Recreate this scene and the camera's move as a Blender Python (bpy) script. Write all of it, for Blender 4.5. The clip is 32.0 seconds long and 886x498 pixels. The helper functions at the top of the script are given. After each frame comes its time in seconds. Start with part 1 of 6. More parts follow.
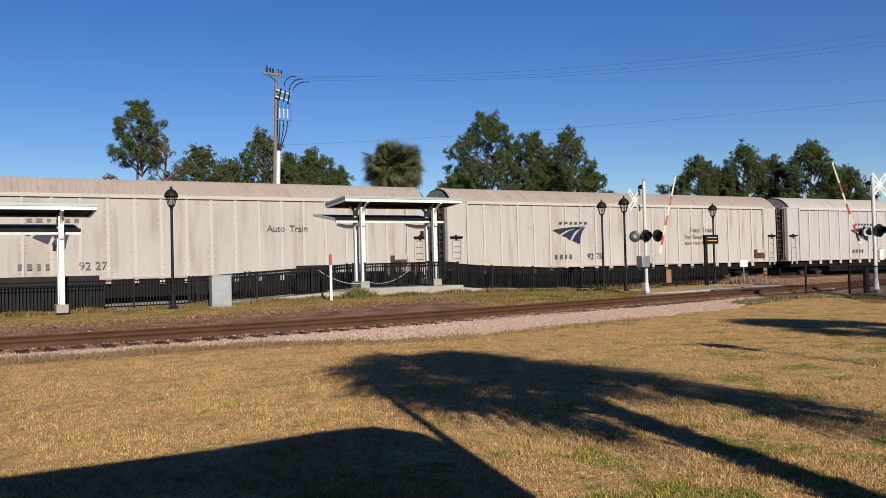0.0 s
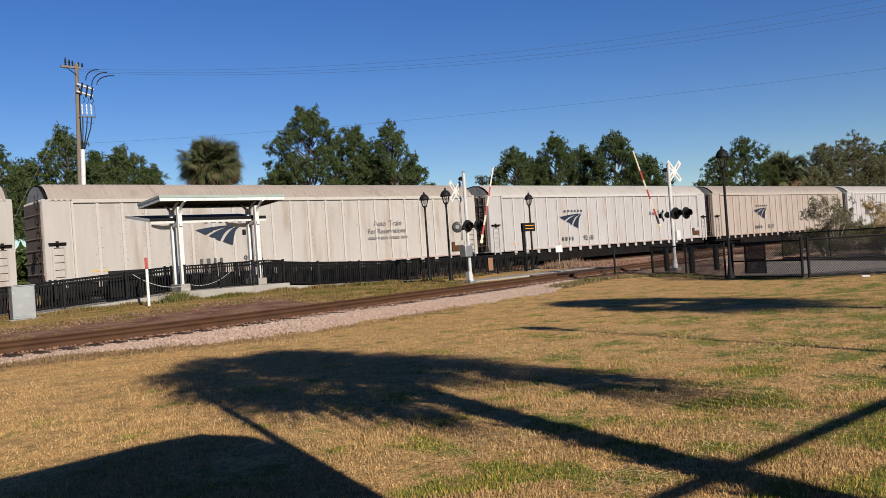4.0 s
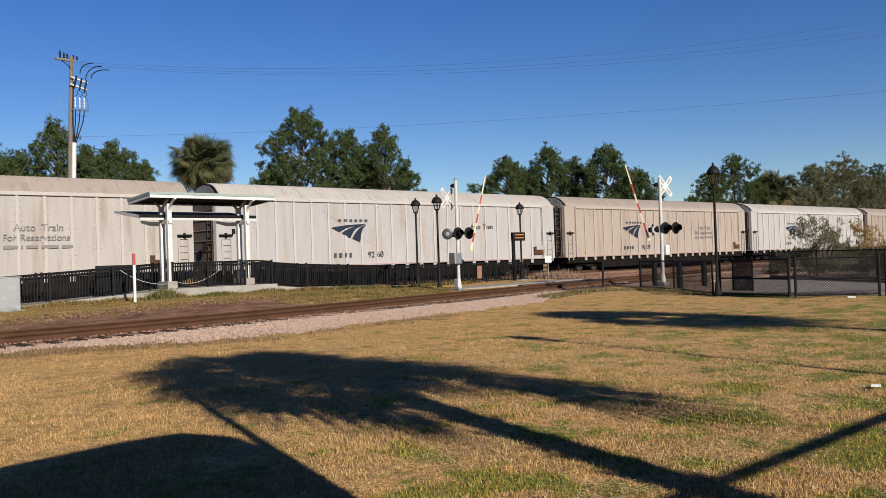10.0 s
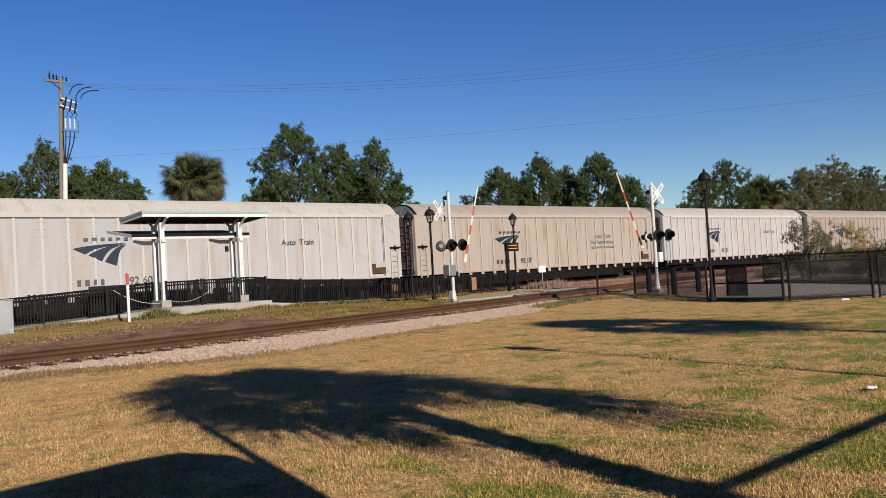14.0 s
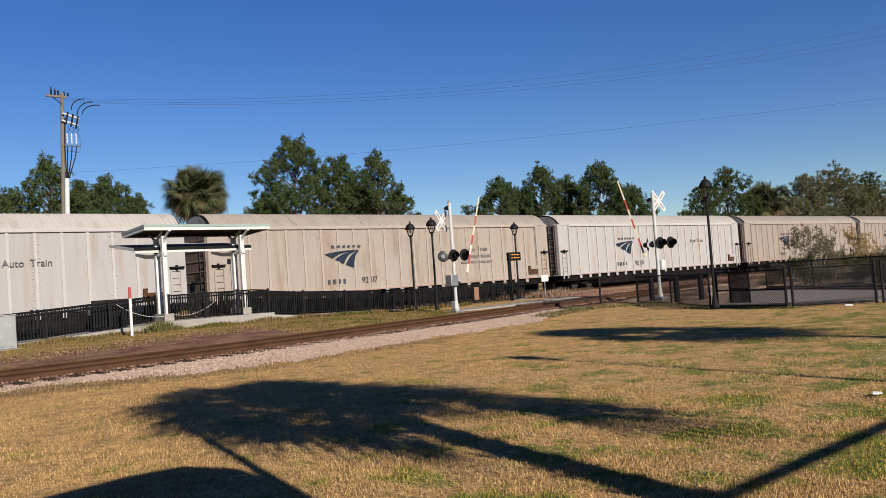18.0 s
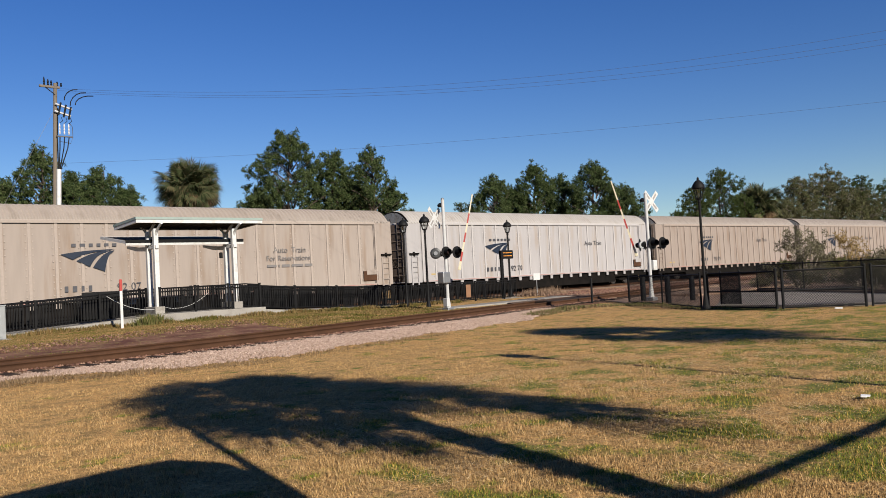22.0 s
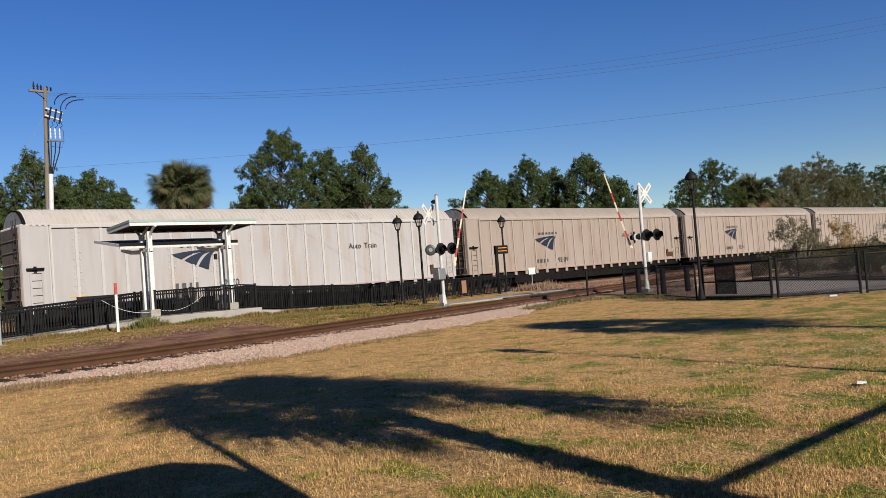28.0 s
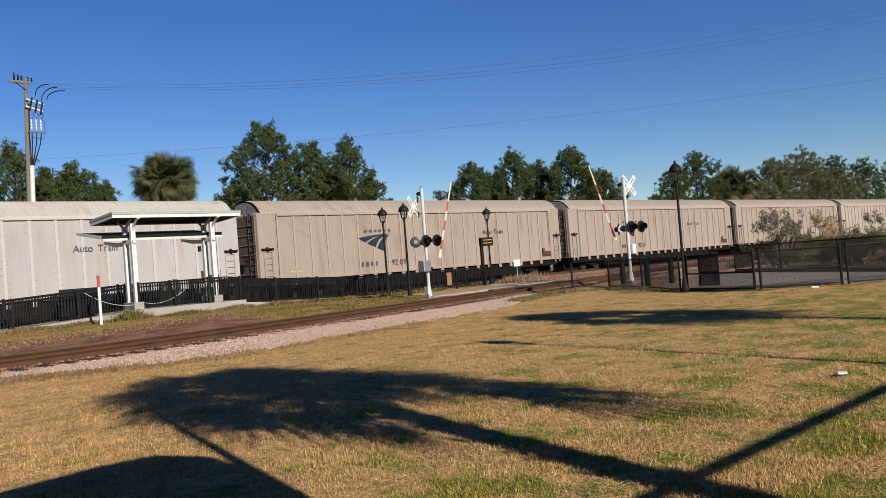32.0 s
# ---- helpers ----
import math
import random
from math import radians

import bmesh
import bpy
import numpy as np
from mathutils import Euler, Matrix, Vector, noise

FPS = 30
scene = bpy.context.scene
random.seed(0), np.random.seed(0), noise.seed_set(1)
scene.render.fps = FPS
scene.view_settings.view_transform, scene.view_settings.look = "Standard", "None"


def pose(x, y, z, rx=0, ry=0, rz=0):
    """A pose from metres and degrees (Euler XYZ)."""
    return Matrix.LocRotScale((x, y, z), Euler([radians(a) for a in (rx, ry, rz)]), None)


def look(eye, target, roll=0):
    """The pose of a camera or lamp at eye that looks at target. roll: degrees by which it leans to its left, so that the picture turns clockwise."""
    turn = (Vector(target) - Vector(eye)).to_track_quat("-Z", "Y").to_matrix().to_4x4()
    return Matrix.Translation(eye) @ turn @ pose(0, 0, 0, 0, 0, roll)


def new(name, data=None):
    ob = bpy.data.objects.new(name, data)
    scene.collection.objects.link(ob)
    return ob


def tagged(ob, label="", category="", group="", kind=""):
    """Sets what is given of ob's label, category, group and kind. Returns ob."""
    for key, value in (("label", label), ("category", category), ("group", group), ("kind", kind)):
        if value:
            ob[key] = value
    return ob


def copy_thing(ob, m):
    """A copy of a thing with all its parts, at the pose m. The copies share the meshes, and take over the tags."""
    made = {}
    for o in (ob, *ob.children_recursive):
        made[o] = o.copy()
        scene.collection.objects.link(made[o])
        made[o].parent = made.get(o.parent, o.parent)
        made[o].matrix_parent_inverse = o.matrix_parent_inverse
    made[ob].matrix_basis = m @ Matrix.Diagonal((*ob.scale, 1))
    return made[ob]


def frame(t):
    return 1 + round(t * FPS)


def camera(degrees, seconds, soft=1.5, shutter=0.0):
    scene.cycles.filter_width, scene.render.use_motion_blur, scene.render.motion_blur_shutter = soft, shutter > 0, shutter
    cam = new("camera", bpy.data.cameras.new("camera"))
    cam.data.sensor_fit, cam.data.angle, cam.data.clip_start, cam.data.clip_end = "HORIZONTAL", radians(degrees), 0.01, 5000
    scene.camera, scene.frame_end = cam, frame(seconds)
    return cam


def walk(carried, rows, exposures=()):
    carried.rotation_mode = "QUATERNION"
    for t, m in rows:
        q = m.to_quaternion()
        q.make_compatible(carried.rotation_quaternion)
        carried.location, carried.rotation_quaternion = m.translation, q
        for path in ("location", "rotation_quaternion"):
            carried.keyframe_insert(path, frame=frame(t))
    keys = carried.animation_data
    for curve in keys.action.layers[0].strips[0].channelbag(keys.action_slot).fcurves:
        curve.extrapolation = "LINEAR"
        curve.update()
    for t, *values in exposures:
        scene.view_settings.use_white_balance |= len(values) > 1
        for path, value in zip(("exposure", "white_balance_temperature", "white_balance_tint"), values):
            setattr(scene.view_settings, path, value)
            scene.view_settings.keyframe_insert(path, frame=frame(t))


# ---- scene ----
EYE = (0.0, 0.0, 1.6)
# seconds, yaw, pitch, roll of the camera, which turns on one spot
PATH = [
    (0.0, -29.0, 1.27, 1.43),
    (0.1, -30.92, 1.29, 1.21),
    (0.2, -32.72, 1.29, 1.19),
    (0.3, -33.93, 1.28, 1.0),
    (0.4, -35.62, 1.28, 1.07),
    (0.5, -37.01, 1.03, 1.2),
    (0.6, -38.46, 0.74, 1.46),
    (0.7, -39.1, 0.49, 1.58),
    (0.8, -39.51, 0.24, 1.81),
    (0.9, -39.73, 0.03, 2.08),
    (1.0, -39.81, -0.06, 1.99),
    (1.5, -40.1, -0.58, 2.4),
    (2.0, -40.29, -0.77, 2.72),
    (2.5, -40.45, -0.58, 3.34),
    (3.0, -40.71, -0.15, 3.92),
    (3.5, -40.97, 0.24, 4.16),
    (5.5, -40.82, 0.6, 3.19),
    (6.0, -40.83, 0.72, 3.05),
    (6.5, -40.91, 0.77, 2.96),
    (7.0, -40.83, 0.83, 2.86),
    (7.5, -40.75, 0.74, 2.62),
    (8.0, -40.75, 0.76, 2.41),
    (8.5, -40.98, 0.9, 2.09),
    (9.0, -41.26, 0.92, 1.94),
    (9.5, -41.56, 0.79, 1.91),
    (10.0, -41.76, 0.73, 1.97),
    (10.5, -41.93, 0.83, 2.2),
    (11.0, -42.13, 0.87, 2.37),
    (11.5, -42.06, 1.0, 2.54),
    (12.0, -41.79, 1.19, 2.58),
    (12.5, -41.67, 1.22, 2.5),
    (13.0, -41.85, 1.3, 2.61),
    (13.5, -41.94, 1.46, 3.03),
    (14.0, -42.16, 1.56, 3.36),
    (14.5, -42.25, 1.45, 3.1),
    (16.5, -42.2, 2.02, 3.53),
    (17.0, -42.27, 2.16, 3.82),
    (17.5, -42.22, 2.35, 4.1),
    (18.0, -42.0, 2.28, 4.01),
    (18.5, -41.97, 2.03, 3.76),
    (19.0, -42.09, 1.9, 3.43),
    (19.5, -42.2, 1.88, 3.36),
    (20.0, -42.12, 1.87, 3.31),
    (20.5, -42.03, 1.67, 3.07),
    (21.0, -42.18, 1.73, 3.14),
    (21.5, -42.38, 1.97, 3.25),
    (22.0, -42.55, 2.04, 3.15),
    (22.5, -42.7, 2.02, 3.08),
    (23.0, -42.82, 1.93, 2.87),
    (23.5, -43.18, 1.74, 2.91),
    (24.0, -43.31, 1.55, 3.25),
    (24.5, -43.01, 1.1, 3.64),
    (26.5, -42.95, 1.33, 4.36),
    (27.0, -42.73, 1.56, 4.41),
    (27.5, -42.71, 1.65, 4.36),
    (28.0, -42.87, 1.77, 4.42),
    (28.5, -43.09, 1.89, 4.55),
    (29.0, -43.26, 1.93, 4.61),
    (29.5, -43.4, 1.85, 4.42),
    (30.0, -43.33, 1.74, 4.26),
    (30.5, -43.17, 1.61, 4.13),
    (31.0, -43.25, 1.62, 4.06),
    (31.5, -43.58, 1.56, 4.32),
    (32.0, -43.9, 1.14, 4.49),
]

cam = camera(56.4, 32.0, soft=0.8)
walk(cam, [(t, pose(*EYE, 90 + p, r, y)) for t, y, p, r in PATH], exposures=[(0.0, 0.90), (32.0, 0.90)])

# ---- light: low winter sun behind the camera, clear sky ----
SUN_EL, SUN_AZ = radians(26), radians(9.5)      # shadows fall towards SUN_AZ, measured from +Y to +X
world = bpy.data.worlds.new("sky")
scene.world = world
world.use_nodes = True
wn = world.node_tree.nodes
sky = wn.new("ShaderNodeTexSky")
sky.sky_type, sky.sun_disc = "NISHITA", False
sky.sun_elevation, sky.sun_rotation = SUN_EL, SUN_AZ + math.pi
sky.altitude, sky.air_density, sky.dust_density, sky.ozone_density = 20, 1.0, 0.0, 4.0
wn["Background"].inputs["Strength"].default_value = 0.0500
tone = wn.new("ShaderNodeHueSaturation")
tone.inputs["Hue"].default_value, tone.inputs["Saturation"].default_value = 0.518, 1.27
world.node_tree.links.new(sky.outputs[0], tone.inputs["Color"])
world.node_tree.links.new(tone.outputs[0], wn["Background"].inputs["Color"])
sun = new("sun", bpy.data.lights.new("sun", "SUN"))
sun.data.energy, sun.data.angle, sun.data.color = 5.0, radians(0.53), (1.0, 0.92, 0.80)
sun.matrix_world = look((0, 0, 60), (math.sin(SUN_AZ) * math.cos(SUN_EL), math.cos(SUN_AZ) * math.cos(SUN_EL), 60 - math.sin(SUN_EL)))

# ---- materials ----
MATS = {}


def mat(name, c1, c2=None, rough=0.7, metal=0.0, scale=3.0, grain=60.0, bump=0.0, bump_scale=40.0, c3=None, vary=0.0, spec=0.5, world_space=False, stretch=(1, 1, 1), deep=0.72, dusty=0.0):
    """A procedural surface: two colours at a large scale, a third as stains, fine grain and relief."""
    m = bpy.data.materials.new(name)
    m.use_nodes = True
    n, l = m.node_tree.nodes, m.node_tree.links
    b = n["Principled BSDF"]
    b.inputs["Roughness"].default_value, b.inputs["Metallic"].default_value = rough, metal
    b.inputs["Specular IOR Level"].default_value = spec
    b.inputs["Diffuse Roughness"].default_value = dusty
    if world_space:
        src = n.new("ShaderNodeNewGeometry").outputs["Position"]
    else:
        src = n.new("ShaderNodeTexCoord").outputs["Object"]
    mp = n.new("ShaderNodeMapping")
    mp.inputs["Scale"].default_value = stretch
    l.new(src, mp.inputs["Vector"])

    def tex(sc, detail=4.0):
        t = n.new("ShaderNodeTexNoise")
        t.inputs["Scale"].default_value, t.inputs["Detail"].default_value = sc, detail
        l.new(mp.outputs[0], t.inputs["Vector"])
        return t.outputs["Fac"]

    def ramp(fac, lo, hi):
        r = n.new("ShaderNodeMapRange")
        r.inputs["From Min"].default_value, r.inputs["From Max"].default_value = lo, hi
        l.new(fac, r.inputs["Value"])
        return r.outputs[0]

    def mix(fac, a, bb, mode="MIX"):
        x = n.new("ShaderNodeMix")
        x.data_type, x.blend_type = "RGBA", mode
        if isinstance(fac, float):
            x.inputs[0].default_value = fac
        else:
            l.new(fac, x.inputs[0])
        for k, v in ((6, a), (7, bb)):
            if isinstance(v, tuple):
                x.inputs[k].default_value = (*v, 1)
            else:
                l.new(v, x.inputs[k])
        return x.outputs[2]

    c2 = c2 or tuple(v * 0.8 for v in c1)
    col = mix(ramp(tex(scale), 0.35, 0.65), c1, c2)
    if c3:
        col = mix(ramp(tex(scale * 2.7, 6.0), 0.54, 0.68), col, c3)
    col = mix(ramp(tex(grain), 0.25, 0.75), col, mix(1.0, col, (deep, deep, deep), "MULTIPLY"))
    if vary:
        oi = n.new("ShaderNodeObjectInfo").outputs["Random"]
        col = mix(ramp(oi, 0.0, 1.0 / vary), col, mix(1.0, col, (0.55, 0.55, 0.55), "MULTIPLY"))
    l.new(col, b.inputs["Base Color"])
    if bump:
        bp = n.new("ShaderNodeBump")
        bp.inputs["Strength"].default_value, bp.inputs["Distance"].default_value = bump, 0.02
        l.new(tex(bump_scale, 6.0), bp.inputs["Height"])
        l.new(bp.outputs[0], b.inputs["Normal"])
    MATS[name] = m
    return m


def moist(n, l, pos, fac):
    """The lawn keeps greener towards the open middle and drier beside the track."""
    xyz = n.new("ShaderNodeSeparateXYZ")
    l.new(pos, xyz.inputs[0])
    for axis, lo, hi, a, b in (("X", 2.0, 16.0, -0.055, 0.045), ("Y", 3.0, 14.0, 0.075, -0.06)):
        r = n.new("ShaderNodeMapRange")
        for key, v in (("From Min", lo), ("From Max", hi), ("To Min", a), ("To Max", b)):
            r.inputs[key].default_value = v
        l.new(xyz.outputs[axis], r.inputs["Value"])
        add = n.new("ShaderNodeMath")
        l.new(fac, add.inputs[0])
        l.new(r.outputs[0], add.inputs[1])
        fac = add.outputs[0]
    return fac


def tufts(n, l, pos, col):
    """Uneven wear of the mown grass, from hand-sized tufts to bare spots."""
    t = n.new("ShaderNodeTexNoise")
    for key, v in (("Scale", 11.0), ("Detail", 8.0), ("Roughness", 0.8)):
        t.inputs[key].default_value = v
    l.new(pos, t.inputs["Vector"])
    r = n.new("ShaderNodeMapRange")
    for key, v in (("From Min", 0.38), ("From Max", 0.62), ("To Min", 0.66), ("To Max", 1.26)):
        r.inputs[key].default_value = v
    l.new(t.outputs["Fac"], r.inputs["Value"])
    x = n.new("ShaderNodeVectorMath")
    x.operation = "SCALE"
    l.new(col, x.inputs[0])
    l.new(r.outputs[0], x.inputs["Scale"])
    return x.outputs[0]


def island_mat(name, cols, rough=0.8, patch=None, patch_scale=0.35, sheen=0.0, translucent=0.0, lo=0.5, hi=0.62, greener=False):
    """For joined pieces: each piece takes its own shade; patch: colours that take over in patches of the ground."""
    m = bpy.data.materials.new(name)
    m.use_nodes = True
    n, l = m.node_tree.nodes, m.node_tree.links
    b = n["Principled BSDF"]
    b.inputs["Roughness"].default_value = rough
    b.inputs["Specular IOR Level"].default_value = 0.08
    g = n.new("ShaderNodeNewGeometry")

    def ramp(colours):
        r = n.new("ShaderNodeValToRGB")
        els = r.color_ramp.elements
        els[0].color, els[1].color = (*colours[0], 1), (*colours[-1], 1)
        for k, c in enumerate(colours[1:-1]):
            els.new((k + 1) / (len(colours) - 1)).color = (*c, 1)
        l.new(g.outputs["Random Per Island"], r.inputs[0])
        return r.outputs[0]

    col = ramp(cols)
    if patch:
        t = n.new("ShaderNodeTexNoise")
        t.inputs["Scale"].default_value, t.inputs["Detail"].default_value = patch_scale, 8.0 if greener else 5.0
        t.inputs["Roughness"].default_value = 0.65 if greener else 0.5
        l.new(g.outputs["Position"], t.inputs["Vector"])
        r = n.new("ShaderNodeMapRange")
        r.inputs["From Min"].default_value, r.inputs["From Max"].default_value = lo, hi
        l.new(moist(n, l, g.outputs["Position"], t.outputs["Fac"]) if greener else t.outputs["Fac"], r.inputs["Value"])
        x = n.new("ShaderNodeMix")
        x.data_type = "RGBA"
        l.new(r.outputs[0], x.inputs[0])
        l.new(col, x.inputs[6])
        l.new(ramp(patch), x.inputs[7])
        col = x.outputs[2]
    if greener:
        col = tufts(n, l, g.outputs["Position"], col)
    l.new(col, b.inputs["Base Color"])
    if translucent:
        tr = n.new("ShaderNodeBsdfTranslucent")
        l.new(col, tr.inputs["Color"])
        ms = n.new("ShaderNodeMixShader")
        ms.inputs[0].default_value = translucent
        l.new(b.outputs[0], ms.inputs[1])
        l.new(tr.outputs[0], ms.inputs[2])
        l.new(ms.outputs[0], n["Material Output"].inputs["Surface"])
    MATS[name] = m
    return m


mat("car_cream", (0.329, 0.306, 0.288), (0.317, 0.296, 0.278), 0.55, scale=0.34, grain=2.0, c3=(0.268, 0.228, 0.196), stretch=(1.6, 1, 0.22), spec=0.12, deep=0.86, dusty=1.0)
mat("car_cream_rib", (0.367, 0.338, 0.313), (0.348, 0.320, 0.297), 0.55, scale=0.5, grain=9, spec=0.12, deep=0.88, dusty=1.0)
mat("car_tan", (0.283, 0.240, 0.210), (0.273, 0.232, 0.202), 0.55, scale=0.34, grain=2.0, c3=(0.230, 0.179, 0.142), stretch=(1.6, 1, 0.22), spec=0.12, deep=0.86, dusty=1.0)
# dull brownish tan, also darkened to imitate weaker light towards the right
mat("car_tan_dim", (0.249, 0.206, 0.178), (0.240, 0.199, 0.172), 0.55, scale=0.34, grain=2.0, c3=(0.203, 0.153, 0.120), stretch=(1.6, 1, 0.22), spec=0.12, deep=0.86, dusty=1.0)
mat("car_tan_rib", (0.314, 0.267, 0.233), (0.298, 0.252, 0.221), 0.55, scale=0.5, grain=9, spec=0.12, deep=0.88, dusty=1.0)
# ribs of the same tan, with that dimming in the colour too
mat("car_tan_dim_rib", (0.276, 0.229, 0.197), (0.262, 0.217, 0.187), 0.55, scale=0.5, grain=9, spec=0.12, deep=0.88, dusty=1.0)
mat("car_white", (0.316, 0.301, 0.300), (0.304, 0.290, 0.289), 0.55, scale=0.34, grain=2.0, c3=(0.286, 0.249, 0.223), stretch=(1.6, 1, 0.22), spec=0.12, deep=0.86, dusty=1.0)
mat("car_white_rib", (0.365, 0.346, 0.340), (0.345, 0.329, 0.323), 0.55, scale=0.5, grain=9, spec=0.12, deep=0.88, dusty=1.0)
mat("roof_tan", (0.231, 0.196, 0.169), (0.212, 0.178, 0.152), 0.6, scale=0.5, grain=14, c3=(0.188, 0.157, 0.132), stretch=(1.5, 0.4, 1), deep=0.85, dusty=0.6)
mat("roof_pale", (0.294, 0.274, 0.256), (0.276, 0.254, 0.235), 0.6, scale=0.5, grain=14, c3=(0.247, 0.222, 0.200), stretch=(1.5, 0.4, 1), deep=0.85, dusty=0.6)
mat("gable_grey", (0.300, 0.300, 0.296), (0.240, 0.236, 0.228), 0.6, scale=1.2, grain=9, c3=(0.120, 0.104, 0.090), spec=0.2)
mat("car_end", (0.117, 0.085, 0.066), (0.154, 0.111, 0.087), 0.7, scale=1.0, grain=15, c3=(0.087, 0.064, 0.052))
mat("seam", (0.103, 0.084, 0.072), (0.130, 0.106, 0.089), 0.7, scale=3)
mat("red_line", (0.315, 0.130, 0.109), (0.301, 0.144, 0.124), 0.5)
mat("logo_blue", (0.0083, 0.0142, 0.0276), (0.011, 0.018, 0.033), 0.5, spec=0.25)
mat("ink", (0.034, 0.034, 0.041), (0.048, 0.048, 0.055), 0.5)
mat("ink_soft", (0.116, 0.106, 0.103), (0.144, 0.130, 0.124), 0.6)
mat("ink_faint", (0.205, 0.192, 0.185), (0.246, 0.226, 0.212), 0.6)
# near-black that also puts the shade under the cars into the colour
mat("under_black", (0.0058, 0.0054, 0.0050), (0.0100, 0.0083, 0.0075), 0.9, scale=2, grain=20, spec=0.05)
mat("steel_wheel", (0.109, 0.096, 0.089), (0.068, 0.055, 0.048), 0.45, 0.8)
mat("yellow", (0.377, 0.261, 0.068), (0.308, 0.219, 0.082), 0.6)
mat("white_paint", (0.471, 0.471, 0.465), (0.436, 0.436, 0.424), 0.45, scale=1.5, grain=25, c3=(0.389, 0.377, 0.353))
mat("paper", (0.70, 0.70, 0.69), (0.62, 0.62, 0.60), 0.8, scale=20)
mat("green_fascia", (0.205, 0.261, 0.233), (0.185, 0.233, 0.212), 0.5)
mat("soffit", (0.094, 0.084, 0.073), (0.079, 0.071, 0.063), 0.9, spec=0.05)
mat("black_metal", (0.0058, 0.0058, 0.0067), (0.0092, 0.0092, 0.0092), 0.6, 0.0, scale=4, grain=40, spec=0.12)
mat("concrete", (0.267, 0.251, 0.225), (0.225, 0.208, 0.187), 0.85, scale=0.8, grain=30, bump=0.4, c3=(0.192, 0.176, 0.154), spec=0.08)
mat("asphalt", (0.189, 0.167, 0.149), (0.165, 0.145, 0.129), 0.85, scale=0.5, grain=50, bump=0.4, bump_scale=90, c3=(0.211, 0.184, 0.162), spec=0.03)
mat("grey_box", (0.225, 0.235, 0.240), (0.203, 0.214, 0.219), 0.45, 0.2, scale=1.5, c3=(0.267, 0.272, 0.272))
mat("mast_grey", (0.397, 0.397, 0.390), (0.342, 0.342, 0.336), 0.5, 0.0, scale=3)
mat("dull_grey", (0.062, 0.062, 0.062), (0.043, 0.043, 0.043), 0.5, 0.4, scale=6)
mat("aluminium", (0.331, 0.331, 0.331), (0.278, 0.278, 0.283), 0.4, 0.7, scale=3)
mat("red_paint", (0.315, 0.031, 0.021), (0.261, 0.031, 0.024), 0.5)
mat("arm_white", (0.521, 0.464, 0.335), (0.468, 0.416, 0.288), 0.5)
mat("rust_rail", (0.053, 0.027, 0.016), (0.074, 0.037, 0.021), 0.75, 0.2, scale=2, grain=40, spec=0.08)
mat("tie_wood", (0.040, 0.028, 0.022), (0.060, 0.042, 0.032), 0.9, scale=3, grain=30, bump=0.6, bump_scale=25, stretch=(8, 1, 1), vary=0.7, spec=0.08)
mat("rust_ballast", (0.113, 0.056, 0.032), (0.154, 0.085, 0.051), 0.95, scale=1.6, grain=22, bump=1.0, bump_scale=18, c3=(0.212, 0.140, 0.085), world_space=True, spec=0.08)
mat("rust_earth", (0.105, 0.046, 0.036), (0.215, 0.118, 0.078), 0.95, scale=1.1, grain=14, bump=1.0, bump_scale=12, c3=(0.235, 0.160, 0.085), world_space=True, spec=0.08, deep=0.5)
mat("pale_ballast", (0.267, 0.219, 0.192), (0.310, 0.261, 0.235), 0.95, scale=2, grain=26, bump=1.0, bump_scale=20, c3=(0.203, 0.160, 0.134), world_space=True, spec=0.08)
mat("gravel", (0.230, 0.156, 0.114), (0.180, 0.116, 0.082), 0.95, scale=0.6, grain=24, bump=0.9, bump_scale=22, c3=(0.276, 0.201, 0.148), world_space=True, spec=0.08, stretch=(0.4, 1, 1))
mat("earth", (0.135, 0.091, 0.066), (0.163, 0.115, 0.084), 0.95, scale=0.5, grain=14, bump=0.8, bump_scale=14, c3=(0.099, 0.067, 0.049), world_space=True, spec=0.08)
mat("pole_wood", (0.109, 0.088, 0.068), (0.140, 0.115, 0.088), 0.9, scale=1.5, grain=25, stretch=(6, 6, 0.6), bump=0.4)
mat("bark", (0.064, 0.046, 0.036), (0.093, 0.068, 0.051), 0.95, scale=1.5, grain=12, bump=0.8, stretch=(3, 3, 0.8))
mat("bark_pale", (0.256, 0.214, 0.171), (0.205, 0.171, 0.136), 0.95, scale=1.5, grain=12)
clear = bpy.data.materials.new("lamp_glass")
clear.use_nodes = True
cn, cl = clear.node_tree.nodes, clear.node_tree.links
see, shine, both = cn.new("ShaderNodeBsdfTransparent"), cn.new("ShaderNodeBsdfGlossy"), cn.new("ShaderNodeMixShader")
see.inputs["Color"].default_value, shine.inputs["Roughness"].default_value, both.inputs[0].default_value = (0.86, 0.88, 0.88, 1), 0.12, 0.10
cl.new(see.outputs[0], both.inputs[1])
cl.new(shine.outputs[0], both.inputs[2])
cl.new(both.outputs[0], cn["Material Output"].inputs["Surface"])
MATS["lamp_glass"] = clear
mat("stucco", (0.377, 0.342, 0.287), (0.342, 0.315, 0.267), 0.9, scale=0.8, bump=0.3)
mat("brown_sign", (0.192, 0.096, 0.048), (0.163, 0.082, 0.043), 0.6)
mat("wire_grey", (0.068, 0.068, 0.075), (0.089, 0.089, 0.096), 0.5, 0.5)
mat("porcelain", (0.424, 0.424, 0.438), (0.377, 0.377, 0.390), 0.3)
mat("lens_dark", (0.0092, 0.0042, 0.0042), (0.0125, 0.0042, 0.0042), 0.5, spec=0.2)
mat("timber", (0.205, 0.150, 0.103), (0.164, 0.116, 0.075), 0.85, scale=2, grain=20, stretch=(1, 5, 5), bump=0.3)
